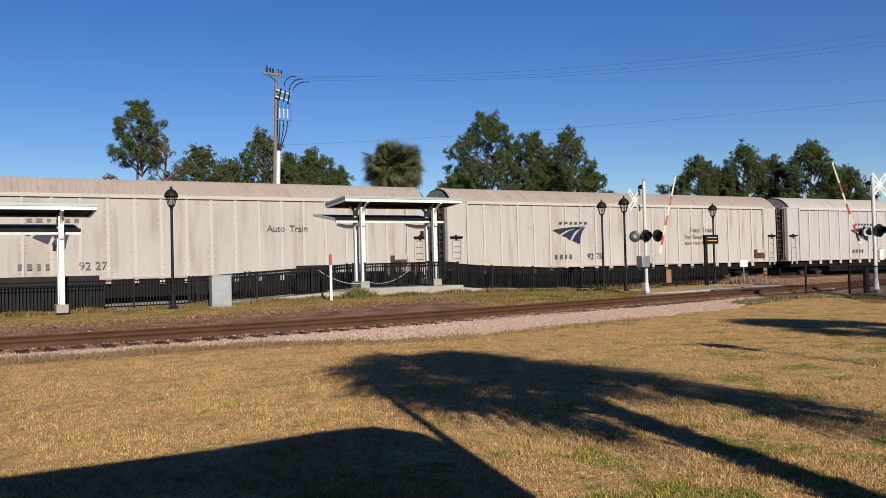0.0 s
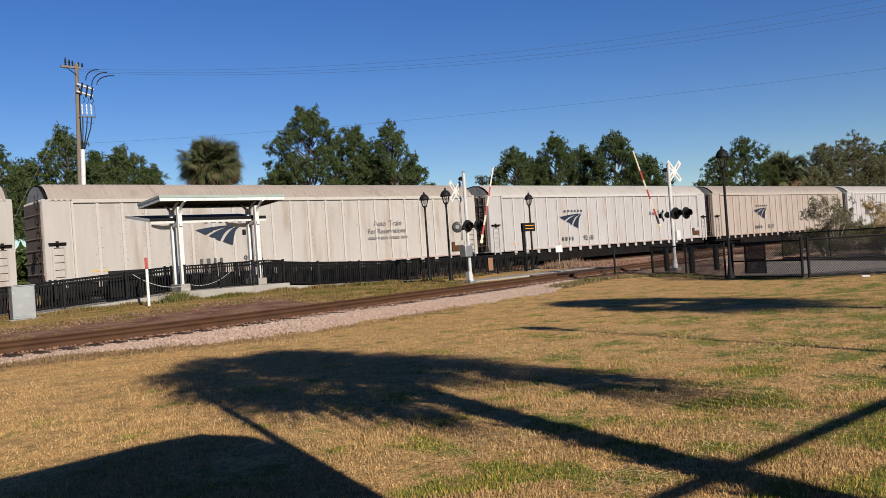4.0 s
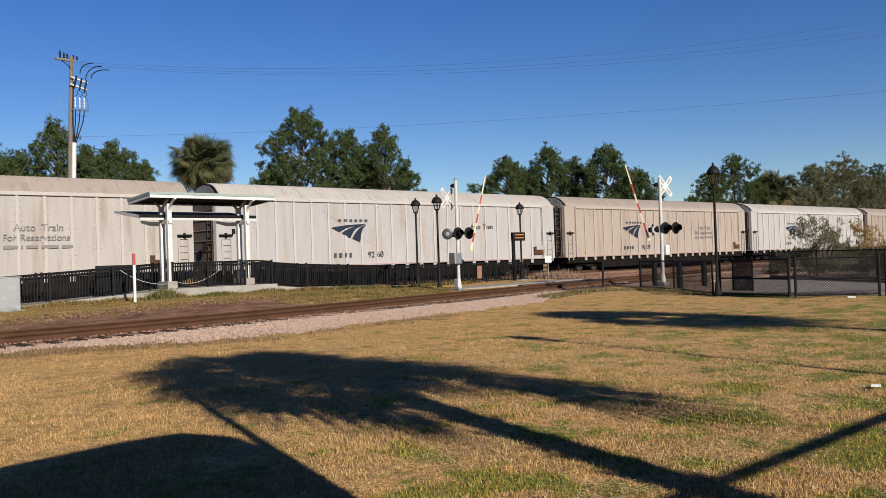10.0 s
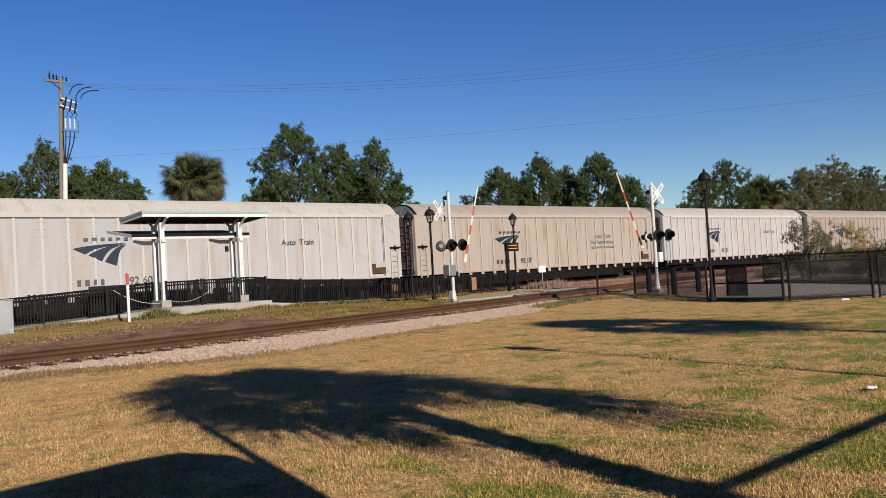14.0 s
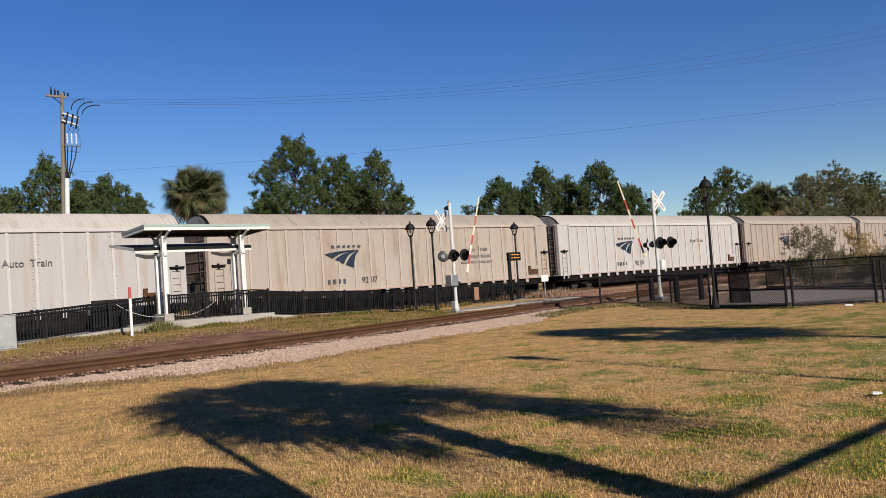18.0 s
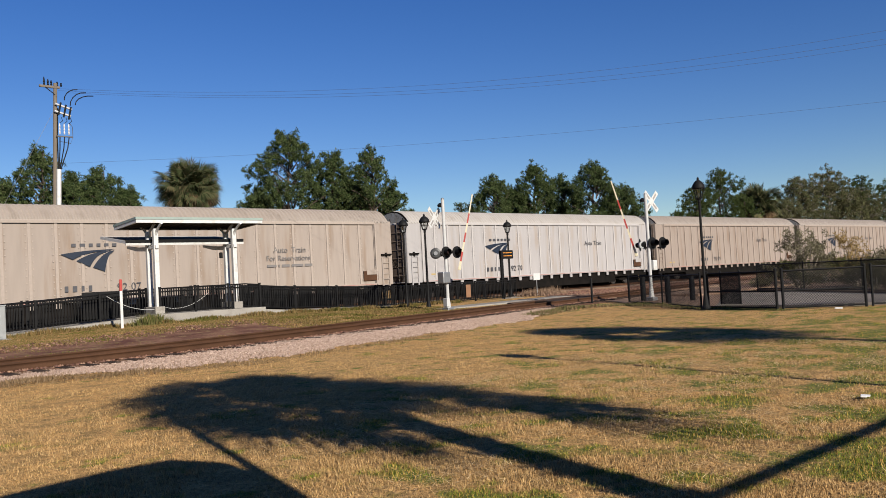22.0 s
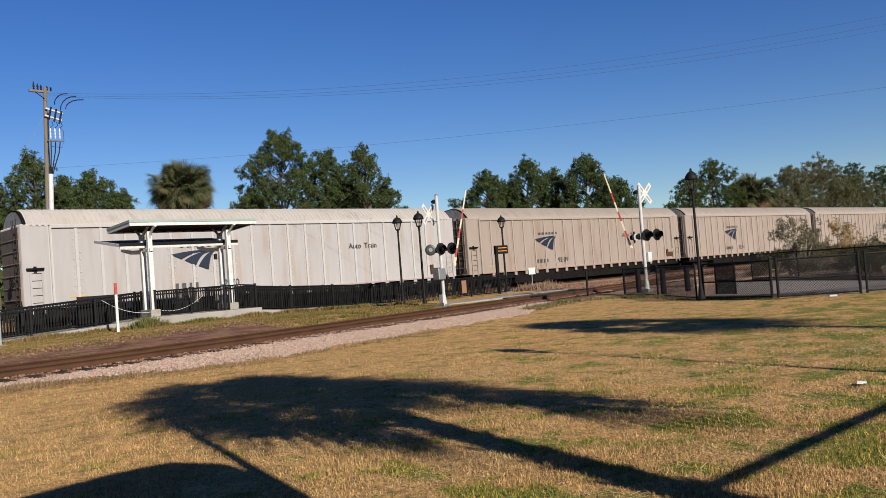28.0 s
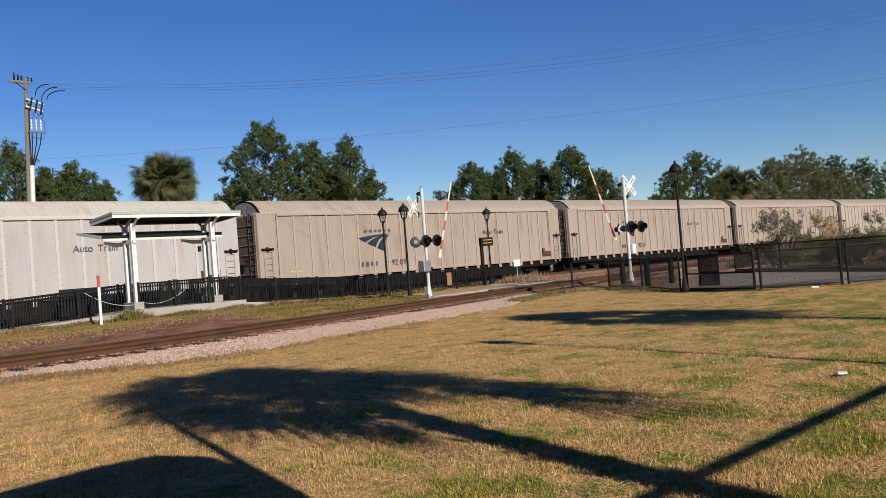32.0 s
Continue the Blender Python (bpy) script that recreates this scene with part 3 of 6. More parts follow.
# ---- station shelters ----
def taper(bm, x, half, stations):
    """A beam along y whose depth changes: stations of (y, z below, z above)."""
    rings = [[bm.verts.new((x + a * half, y, z)) for a, z in ((-1, z0), (1, z0), (1, z1), (-1, z1))] for y, z0, z1 in stations]
    for p, q in zip(rings, rings[1:]):
        for k in range(4):
            bm.faces.new((p[k], p[(k + 1) % 4], q[(k + 1) % 4], q[k]))
    bm.faces.new(rings[0][::-1])
    bm.faces.new(rings[-1])
    bmesh.ops.recalc_face_normals(bm, faces=bm.faces)
    return bm


def shelter(at):
    """Two-tier canopy on paired white posts. Local origin: middle of the post row on the slab."""
    sh = thing("platform_shelter", "white steel two-tier canopy shelter on the platform", "shelter", at, group="platform shelters")
    base = 0.80
    for x in (-1.88, 1.58):
        for y, top in ((-0.45, 3.44), (0.25, 3.36)):
            part("post", box(B(), x - 0.095, x + 0.095, y - 0.095, y + 0.095, 0.28, top, 0.02), "white_paint", sh)
        part("footing", box(B(), x - 0.2, x + 0.2, -0.66, 0.46, 0.0, 0.30, 0.02), "concrete", sh, "grey concrete footing")
        for y, s in ((-0.45, -1), (0.25, -1), (0.25, 1)):
            pts = [(x, y + s * (0.05 + 0.62 * k / 6), 3.16 + 0.45 * (k / 6) ** 0.6) for k in range(7)]
            part("roof_arm", tube(B(), pts, 0.055, 8), "white_paint", sh)
        part("canopy_beam", taper(B(), x, 0.06, [(0.3, 2.56, 2.74), (1.3, 2.62, 2.78), (2.3, 2.80, 2.90)]), "white_paint", sh, "white tapered canopy beam")
        part("bracket", box(B(), x - 0.07, x + 0.07, -0.62, 0.35, 2.62, 2.76, 0.02), "white_paint", sh)
    up = cube("upper_roof", "soffit", sh, (-2.70, 2.70, -1.06, 1.06, 3.72, 3.80), at=pose(-0.05, 0, -0.10, -3, 0, 0), label="dark ribbed soffit under the upper roof")
    for k in range(13):
        x = -2.64 + k * 0.44
        part("purlin", box(B(), x - 0.02, x + 0.02, -1.02, 1.02, 3.68, 3.72), "soffit", up)
    fr = B()
    for d in ((-2.78, 2.78, -1.14, -1.06, 3.67, 3.79), (-2.78, 2.78, 1.06, 1.14, 3.67, 3.79), (-2.78, -2.70, -1.06, 1.06, 3.67, 3.79), (2.70, 2.78, -1.06, 1.06, 3.67, 3.79)):
        box(fr, *d)
    part("fascia", fr, "white_paint", up, "white roof edge")
    part("roof_sheet", box(B(), -2.80, 2.80, -1.16, 1.16, 3.80, 3.90), "green_fascia", up, "grey-green metal roof sheet")
    low = cube("lower_canopy", "soffit", sh, (-2.86, 2.2, 0.0, 2.6, 0.03, 0.10), at=pose(0, -0.02, 2.86, 8, 0, 0), label="dark underside of the lower canopy")
    fr = B()
    for d in ((-2.92, 2.26, -0.07, 0.0, -0.06, 0.03), (-2.92, 2.26, 2.6, 2.67, 0.0, 0.11), (-2.92, -2.86, 0.0, 2.6, 0.0, 0.11), (2.2, 2.26, 0.0, 2.6, 0.0, 0.11)):
        box(fr, *d)
    part("fascia", fr, "white_paint", low, "white canopy edge")
    part("gutter", box(B(), -2.92, 2.26, -0.06, 0.02, 0.03, 0.16, 0.01), "black_metal", low, "dark gutter over the canopy edge")
    cube("light_fitting", "black_metal", sh, (1.36, 1.48, 0.36, 0.50, 2.22, 2.46), bevel=0.02)
    return sh


s1 = shelter(pose(15.85, 32.6, 0.80))
copy_thing(s1, pose(0.80, 32.6, 0.32))

ch = thing("draped_chain", "white plastic chain draped between the shelter posts", "chain")
for xa, xb, za, zb in ((11.9, 14.1, 1.62, 1.05), (14.2, 16.1, 1.05, 1.55)):
    pts = [(xa + (xb - xa) * k / 10, 32.0, za + (zb - za) * k / 10 - 0.25 * (1 - (k / 5 - 1) ** 2)) for k in range(11)]
    part("chain", tube(B(), pts, 0.009, 5), "white_paint", ch)


# ---- street lamps ----
def lamp_post(at, label="black cast-iron lamp post with a lantern head", pad=True):
    lp = thing("street_lamp", label, "street lamp", at, group="lantern lamp posts")
    prof = [(0.18, 0), (0.18, 0.05), (0.13, 0.12), (0.10, 0.30), (0.08, 0.42), (0.062, 0.6), (0.058, 0.9), (0.048, 3.72), (0.065, 3.76), (0.055, 3.84)]
    part("pole", lathe(B(), prof, 14), "black_metal", lp, smooth=False)
    if pad:
        part("base_pad", box(B(), -0.26, 0.26, -0.26, 0.26, -0.12, 0.02, 0.02), "concrete", lp, "pale concrete pad")
    head = part("lantern", lathe(B(), [(0.08, 3.84), (0.105, 3.88), (0.08, 3.92)], 14), "black_metal", lp)
    part("glass", lathe(B(), [(0.10, 3.90), (0.19, 4.22), (0.19, 4.25)], 14), "lamp_glass", head, "clear lantern glass")
    for k in range(6):
        a = k * math.pi / 3
        c, s = math.cos(a), math.sin(a)
        part("rib", rod(B(), (0.11 * c, 0.11 * s, 3.88), (0.20 * c, 0.20 * s, 4.24), 0.017, sides=5), "black_metal", head)
    part("hood", lathe(B(), [(0.255, 4.22), (0.262, 4.26), (0.235, 4.36), (0.165, 4.46), (0.08, 4.52), (0.04, 4.54), (0.055, 4.58), (0.02, 4.64)], 16), "black_metal", head, smooth=True)
    return lp


l0 = lamp_post(pose(6.17, 32.1, 0.27))
copy_thing(l0, pose(27.25, 32.5, 0.18))
copy_thing(l0, pose(26.55, 30.05, 0.14))
copy_thing(l0, pose(36.8, 34.1, 0.28))
lamp_post(pose(26.05, 15.0, 0.06) @ Matrix.Diagonal((0.86, 0.86, 0.985, 1)), pad=False)
copy_thing(l0, pose(10.66, 2.45, 0.0))


# ---- things by the platform ----
ub = thing("utility_box", "pale grey metal utility cabinet beside the ramp", "utility cabinet", pose(7.8, 31.5, 0.34))
cube("cabinet", "grey_box", ub, (-0.37, 0.37, -0.22, 0.22, 0.0, 1.14), bevel=0.02)
cube("lid", "grey_box", ub, (-0.39, 0.39, -0.24, 0.24, 1.14, 1.18), bevel=0.01)
cube("door", "grey_box", ub, (-0.33, 0.33, -0.235, -0.22, 0.08, 1.08), bevel=0.005)
for k in range(4):
    cube("bar", "aluminium", ub, (-0.10 + k * 0.06, -0.07 + k * 0.06, -0.238, -0.234, 0.22, 0.36))
cube("pad", "concrete", ub, (-0.5, 0.5, -0.35, 0.35, -0.15, 0.0), bevel=0.01)

mk = thing("marker_post", "slim white marker post with a red top", "marker post", pose(12.06, 31.0, height(12.06, 31.0)))
part("post", box(B(), -0.05, 0.05, -0.03, 0.03, -0.1, 1.40, 0.012), "white_paint", mk)
part("red_top", box(B(), -0.052, 0.052, -0.032, 0.032, 1.40, 1.83, 0.012), "red_paint", mk, "red top")

sg = thing("train_information_sign", "black post sign with amber lettering on the platform", "sign", pose(35.55, 33.55, 0.28))
part("post", box(B(), -0.1, 0.1, -0.06, 0.06, -0.1, 2.75, 0.01), "black_metal", sg)
bd = cube("board", "black_metal", sg, (-0.1, 0.95, -0.09, 0.09, 2.28, 2.78), bevel=0.02)
for k in range(2):
    part("bar", box(B(), 0.08, 0.82, -0.097, -0.09, 2.43 + k * 0.18, 2.465 + k * 0.18), "amber_glow", bd, "amber display line")

ws = thing("notice_sign", "small blank white notice on a thin post", "sign", pose(37.6, 32.7, 0.25))
part("post", rod(B(), (0, 0, -0.1), (0, 0, 1.1), 0.025), "aluminium", ws)
part("plate", box(B(), -0.3, 0.3, -0.035, -0.025, 0.95, 1.35, 0.003), "white_paint", ws)
ps = thing("fence_notice", "small brown notice hung on the picket fence", "sign", pose(32.0, FENCE_Y - 0.06, 0.23))
cube("plate", "brown_sign", ps, (-0.18, 0.18, -0.012, 0.012, 0.25, 0.95), bevel=0.004)
cube("frame", "black_metal", ps, (-0.2, 0.2, -0.005, 0.016, 0.23, 0.97))


# ---- crossing signals ----
def crossing_signal(at, H):
    """Mast of a level-crossing signal, H metres high, with its base and bell."""
    cs = thing("crossing_signal", "aluminium level-crossing mast with crossbuck, lights and raised gate", "crossing signal", at, group="level-crossing signals")
    part("mast", rod(B(), (0, 0, 0), (0, 0, H), 0.075, sides=12), "mast_grey", cs)
    part("cap", lathe(B(), [(0.075, H), (0.075, H + 0.05), (0.02, H + 0.09)], 10), "aluminium", cs)
    part("base", box(B(), -0.19, 0.19, -0.19, 0.19, 0.0, 0.16, 0.02), "aluminium", cs)
    part("base_collar", rod(B(), (0, 0, 0.16), (0, 0, 0.55), 0.13, 0.085, 10), "mast_grey", cs)
    part("bell", lathe(B(), [(0.05, H - 0.32), (0.13, H - 0.3), (0.15, H - 0.22), (0.06, H - 0.14)], 12, (0.0, 0.16)), "black_metal", cs)
    return cs


def crossbuck(cs, at, material="white_paint"):
    for a in (45, -45):
        bd = part("crossbuck_board", box(B(), -0.6, 0.6, -0.006, 0.006, -0.115, 0.115, 0.004), material, cs, "white crossbuck board", at=at @ pose(0, 0.008 if a > 0 else -0.008, 0, 0, a, 0))
        for s in (-1, 1):
            part("bar", box(B(), s * 0.32 - 0.16, s * 0.32 + 0.16, -0.0105, -0.0065, -0.045, 0.045), "ink_faint", bd)


def light_pair(cs, at, spots=(-0.42, 0.42)):
    arm = part("light_bar", rod(B(), (spots[0] - 0.1, 0.03, 0), (spots[-1] + 0.12, 0.03, 0), 0.04), "black_metal", cs, at=at)
    for s in spots:
        part("background_disc", rod(B(), (s, -0.02, 0), (s, 0.0, 0), 0.27, sides=24), "black_metal", arm)
        part("hood", rod(B(), (s, -0.26, 0.02), (s, -0.02, 0.0), 0.14, 0.15, 16, caps=False), "black_metal", arm)
        part("lens", rod(B(), (s, -0.05, 0), (s, -0.021, 0), 0.12, sides=16), "lens_dark", arm, "unlit red lens")
        part("housing", rod(B(), (s, 0.0, 0), (s, 0.18, 0), 0.13, 0.09, 12), "black_metal", arm)


def gate(cs, at, length, lean):
    ga = part("gate_arm", box(B(), -0.05, 0.05, -0.012, 0.012, -0.05, 0.2), "arm_white", cs, at=at @ pose(0, 0, 0, 0, lean, 0))
    n = 7
    for k in range(n):
        z0, z1 = 0.2 + (length - 0.2) * k / n, 0.2 + (length - 0.2) * (k + 1) / n
        w = 0.040 - 0.002 * k
        part("stripe", box(B(), -w, w, -0.012, 0.012, z0, z1), "red_paint" if k % 2 == 0 and k < 6 else "arm_white", ga, "red band" if k % 2 == 0 and k < 6 else "white band")
    part("counterweight", box(B(), -0.07, 0.07, -0.04, 0.04, -0.20, -0.05, 0.02), "arm_white", ga)


c1 = crossing_signal(pose(25.15, 27.15, 0.13), 5.0)
crossbuck(c1, pose(-0.30, 0.27, 4.2, 0, 0, 14))
light_pair(c1, pose(0, -0.1, 2.62, 0, 0, -4), (-0.05, 0.58))
sl = part("side_lamp", rod(B(), (-0.50, -0.1, 2.6), (-0.50, 0.0, 2.6), 0.25, sides=24), "dull_grey", c1, "grey back of a side light", at=pose(0, -0.1, 0, 0, 0, -42))
part("lamp_rim", rod(B(), (-0.50, -0.14, 2.6), (-0.50, -0.1, 2.6), 0.17, 0.25, 24), "dull_grey", sl)
part("lamp_hub", rod(B(), (-0.50, -0.2, 2.6), (-0.50, -0.14, 2.6), 0.09, sides=16), "aluminium", sl)
part("support", rod(B(), (-0.45, 0.05, 2.45), (0.0, 0.05, 2.55), 0.05), "black_metal", c1, at=pose(0, 0, 0, 0, 0, -42))
mc = cube("gate_mechanism", "aluminium", c1, (-0.38, 0.05, -0.2, 0.2, 1.25, 1.75), bevel=0.03, label="grey gate mechanism housing")
gate(c1, pose(0.46, -0.42, 2.0, 0, 0, -42), 3.25, 13)
part("junction_box", box(B(), -0.18, 0.0, -0.13, 0.13, 0.2, 0.58, 0.02), "mast_grey", c1)

c2 = crossing_signal(pose(31.8, 20.95, 0.1), 4.75)
crossbuck(c2, pose(0.42, -0.02, 4.45, 0, 0, -5))
light_pair(c2, pose(0, -0.1, 2.56, 0, 0, -8), (0.14, 0.82))
light_pair(c2, pose(-0.2, 0.3, 2.50, 0, 0, 25), (-0.1,))
part("side_housing", rod(B(), (-0.34, 0.1, 2.5), (-0.2, 0.42, 2.5), 0.16, 0.12, 14), "aluminium", c2, "silver back of a side light")
cube("gate_mechanism", "white_paint", c2, (0.09, 0.38, -0.16, 0.16, 1.35, 1.80), bevel=0.03, label="grey gate mechanism housing")
gate(c2, pose(-0.36, 0.46, 2.2, 0, 0, -57), 3.4, -15)


# ---- chain-link fence, gate, bollards ----
def link_panel(bm, a, b, z0, z1, pitch=0.058, r=0.006):
    a, b = Vector((*a, 0)), Vector((*b, 0))
    L, Hh = (b - a).length, z1 - z0
    u = (b - a) / L

    def P(s, z):
        return a + u * s + Vector((0, 0, z0 + z))
    n = int((L + Hh) / (pitch * 1.414)) + 1
    for k in range(n):
        s0 = k * pitch * 1.414 - Hh
        for flip in (False, True):
            lo, hi = s0, s0 + Hh
            z_lo, z_hi = 0.0, Hh
            if lo < 0:
                z_lo, lo = -lo, 0.0
            if hi > L:
                z_hi, hi = z_hi - (hi - L), L
            if hi - lo < 0.02:
                continue
            p, q = (P(lo, z_lo), P(hi, z_hi)) if not flip else (P(lo, Hh - z_lo), P(hi, Hh - z_hi))
            rod(bm, p, q, r, r, 3, caps=False)
    return bm


def link_fence(name, label, pts, h=1.2, mid=True, z=0.02, pitch=0.058, post_r=0.035):
    fe = thing(name, label, "chain-link fence", group="chain-link fences")
    for p in pts:
        po = part("post", rod(B(), (*p, z - 0.1), (*p, z + h + 0.05), post_r, sides=10), "black_metal", fe)
        part("post_cap", lathe(B(), [(post_r + 0.008, z + h + 0.04), (post_r + 0.008, z + h + 0.07), (0.01, z + h + 0.11)], 10, p), "black_metal", fe)
    for a, b in zip(pts, pts[1:]):
        for nm, dz in (("top_rail", h), ("bottom_rail", 0.06)) + ((("middle_rail", h * 0.48),) if mid else ()):
            part(nm, rod(B(), (*a, z + dz), (*b, z + dz), 0.027, sides=8), "black_metal", fe)
        part("wire_mesh", link_panel(B(), a, b, z + 0.06, z + h, pitch), "black_metal", fe)
    return fe


link_fence("chain_link_gate", "black chain-link gate with round steel frame", [(26.75, 15.3), (25.65, 12.28)], 1.22, post_r=0.045)
link_fence("chain_link_gate", "black chain-link gate leaf beside the lawn", [(25.75, 12.12), (27.2, 10.15)], 1.22, post_r=0.045)
link_fence("chain_link_fence", "black chain-link fence beside the asphalt drive", [(27.32, 10.0), (29.4, 8.2), (31.6, 6.4), (34, 4.4)], 1.22, mid=False)
link_fence("chain_link_fence", "black chain-link fence between the gate and the crossing", [(26.6, 15.5), (29.6, 19.0), (31.3, 21.8)], 1.2, mid=False)
link_fence("chain_link_fence", "black chain-link fence along the far side of the drive", [(30.6, 6.2), (33.4, 9.9), (36.2, 13.6), (39.0, 17.3), (41.8, 21.0)], 1.3, mid=False, z=0.1, post_r=0.03)
link_fence("dense_gate_leaf", "folded dark chain-link gate leaf standing behind the gate", [(28.2, 15.6), (27.93, 14.7)], 1.2, True, pitch=0.02)
for x, y in ((32.68, 21.97), (31.05, 19.63), (32.98, 19.62)):
    bo = thing("bollard", "thick black steel bollard at the crossing", "bollard", pose(x, y, height(x, y)), group="crossing bollards")
    part("post", lathe(B(), [(0.122, -0.1), (0.122, 1.10), (0.10, 1.15), (0.035, 1.18)], 14), "black_metal", bo)
    part("base_plate", box(B(), -0.2, 0.2, -0.2, 0.2, -0.02, 0.03), "black_metal", bo)
for x, y in ((30.1, 22.95), (31.45, 21.9)):
    bo = thing("thin_post", "thin black steel post at the roadside", "post", pose(x, y, height(x, y)), group="roadside posts")
    part("post", lathe(B(), [(0.05, -0.1), (0.05, 1.1), (0.03, 1.14)], 10), "black_metal", bo)


# ---- drive and crossing ----
def slab(name, label, corners, z, material, category, thick=0.1):
    bm = B()
    lo = [bm.verts.new((x, y, z - thick)) for x, y in corners]
    hi = [bm.verts.new((x, y, z)) for x, y in corners]
    bm.faces.new(hi)
    n = len(corners)
    for k in range(n):
        bm.faces.new((lo[k], lo[(k + 1) % n], hi[(k + 1) % n], hi[k]))
    return tagged(new(name, as_mesh(name, bm, material)), label, category, kind="structure")


slab("road", "worn grey asphalt drive behind the gate", [(30.5, 7.6), (40.9, 21.3), (37.5, 20.6), (30.0, 16.6), (27.0, 15.2), (26.9, 12.0), (27.5, 10.6)], 0.10, "asphalt", "road")
slab("brush_ground", "bare brown ground under the brush beyond the drive", [(28.9, 4.2), (41.6, 20.9), (100, 21.8), (100, 2)], 0.125, "earth", "ground")
slab("crossing_road", "dusty road crossing over the tracks", [(28.6, 26.0), (34.0, 24.4), (44, 39), (38.5, 39)], 0.20, "earth", "road", 0.3)
slab("crossing_panels", "dark timber crossing panels between the rails", [(28.5, 25.35), (33.8, 26.5), (33.8, 24.9), (28.5, 23.75)], 0.325, "tie_wood", "road", 0.3)
slab("pavement", "pale concrete walk at the end of the platform", [(25.4, 27.8), (37, 29.6), (37.2, 31.0), (25.4, 29.4)], 0.22, "concrete", "pavement", 0.3)
slab("gravel_apron", "pinkish brown gravel beside the crossing", [(36.5, 21.4), (41.2, 21.6), (100, 22), (100, 30), (36, 26.5)], 0.15, "gravel", "gravel")


def draped(name, label, a, b, c, d, material, category, n=18):
    """A thin sheet that follows the ground between four corners."""
    v = []
    for i in range(n + 1):
        for j in range(n + 1):
            f, g = i / n, j / n
            x = (a[0] * (1 - f) + b[0] * f) * (1 - g) + (d[0] * (1 - f) + c[0] * f) * g
            y = (a[1] * (1 - f) + b[1] * f) * (1 - g) + (d[1] * (1 - f) + c[1] * f) * g
            v.append((x, y, height(x, y) + 0.03))
    f = [(i * (n + 1) + j, i * (n + 1) + j + 1, (i + 1) * (n + 1) + j + 1, (i + 1) * (n + 1) + j) for i in range(n) for j in range(n)]
    return tagged(new(name, from_arrays(name, np.array(v), np.array(f), material)), label, category, kind="structure")


draped("gravel_yard", "pinkish brown gravel behind the chain-link fence", (26.85, 15.0), (31.6, 23.2), (37.0, 26.4), (38.0, 20.3), "gravel", "gravel")
slab("verge", "bare brown earth and gravel between the tracks at the crossing", [(36, 26), (150, 30), (150, 39.5), (40, 39.5)], 0.235, "gravel", "verge", 0.25)


# ---- utility pole and wires ----
up = thing("utility_pole", "tall weathered wooden power pole with cutouts and white conduit", "utility pole", pose(15.2, 47.3, 0.5))
part("pole", rod(B(), (-0.43, 0, -0.5), (0.06, 0, 13.0), 0.135, 0.10, 12), "pole_wood", up)
part("conduit", rod(B(), (-0.28, -0.2, 0), (0.02, -0.2, 8.2), 0.125, sides=12), "white_paint", up, "white plastic cable conduit")
part("crossarm", box(B(), -0.78, 0.28, -0.06, 0.06, 12.72, 12.84, 0.01), "pole_wood", up)
part("crossarm_brace", rod(B(), (-0.5, -0.08, 12.72), (0.0, -0.08, 12.35), 0.025, sides=5), "black_metal", up)
for x, zt in ((-0.52, 13.3), (-0.32, 13.2), (-0.15, 13.15), (0.16, 13.1), (0.36, 13.05)):
    part("insulator", lathe(B(), [(0.03, 12.84), (0.06, 12.9), (0.035, 12.96), (0.06, 13.02), (0.02, zt)], 8, (x, 0)), "black_metal", up)
for x0, x1, z0, z1 in ((-0.05, 0.82, 11.82, 11.58), (-0.1, 0.75, 11.42, 11.20)):
    part("fuse_bracket", rod(B(), (x0, -0.2, z0), (x1, -0.2, z1), 0.065, sides=6), "porcelain", up, "white insulated bracket")
for x, z in ((0.15, 11.55), (0.42, 11.45), (0.68, 11.35)):
    part("fuse_cutout", rod(B(), (x - 0.06, -0.24, z - 0.35), (x + 0.08, -0.26, z + 0.35), 0.05, sides=8), "black_metal", up)
for x0, z0, x1, z1 in ((0.42, 12.05, 1.15, 12.72), (0.72, 11.75, 1.6, 12.6), (1.0, 11.85, 2.0, 12.45)):
    pts = [(x0 + (x1 - x0) * (1 - math.cos(f * math.pi / 2)), -0.25, z0 + (z1 - z0) * math.sin(f * math.pi / 2)) for f in (0, 0.2, 0.4, 0.6, 0.8, 1.0)]
    part("jumper", tube(B(), pts, 0.028, 6), "black_metal", up)
for x in (0.14, 0.38, 0.62):
    part("arrester", lathe(B(), [(0.03, 10.15), (0.05, 10.25), (0.03, 10.33), (0.05, 10.42), (0.03, 10.5), (0.05, 10.6), (0.02, 10.75)], 8, (x, -0.2)), "porcelain", up)
    part("lead", tube(B(), [(x + 0.1, -0.22, 11.1), (x + 0.16, -0.22, 10.9), (x, -0.2, 10.75)], 0.018, 5), "black_metal", up)
    part("cable", tube(B(), [(x, -0.2, 10.0), (x * 0.85, -0.2, 9.4), (x * 0.2, -0.2, 8.2)], 0.03, 6), "black_metal", up)
part("arrester_bracket", box(B(), -0.05, 0.80, -0.23, -0.17, 10.0, 10.07, 0.01), "wire_grey", up)
part("ground_loop", tube(B(), [(0.1, -0.2, 9.75), (0.7, -0.2, 9.68), (0.82, -0.2, 10.0), (0.82, -0.2, 10.6), (0.66, -0.2, 10.8)], 0.016, 5), "wire_grey", up)
part("cable", tube(B(), [(0.1, -0.14, 11.6), (0.02, -0.16, 10.0), (0.0, -0.2, 8.2)], 0.03, 6), "black_metal", up)


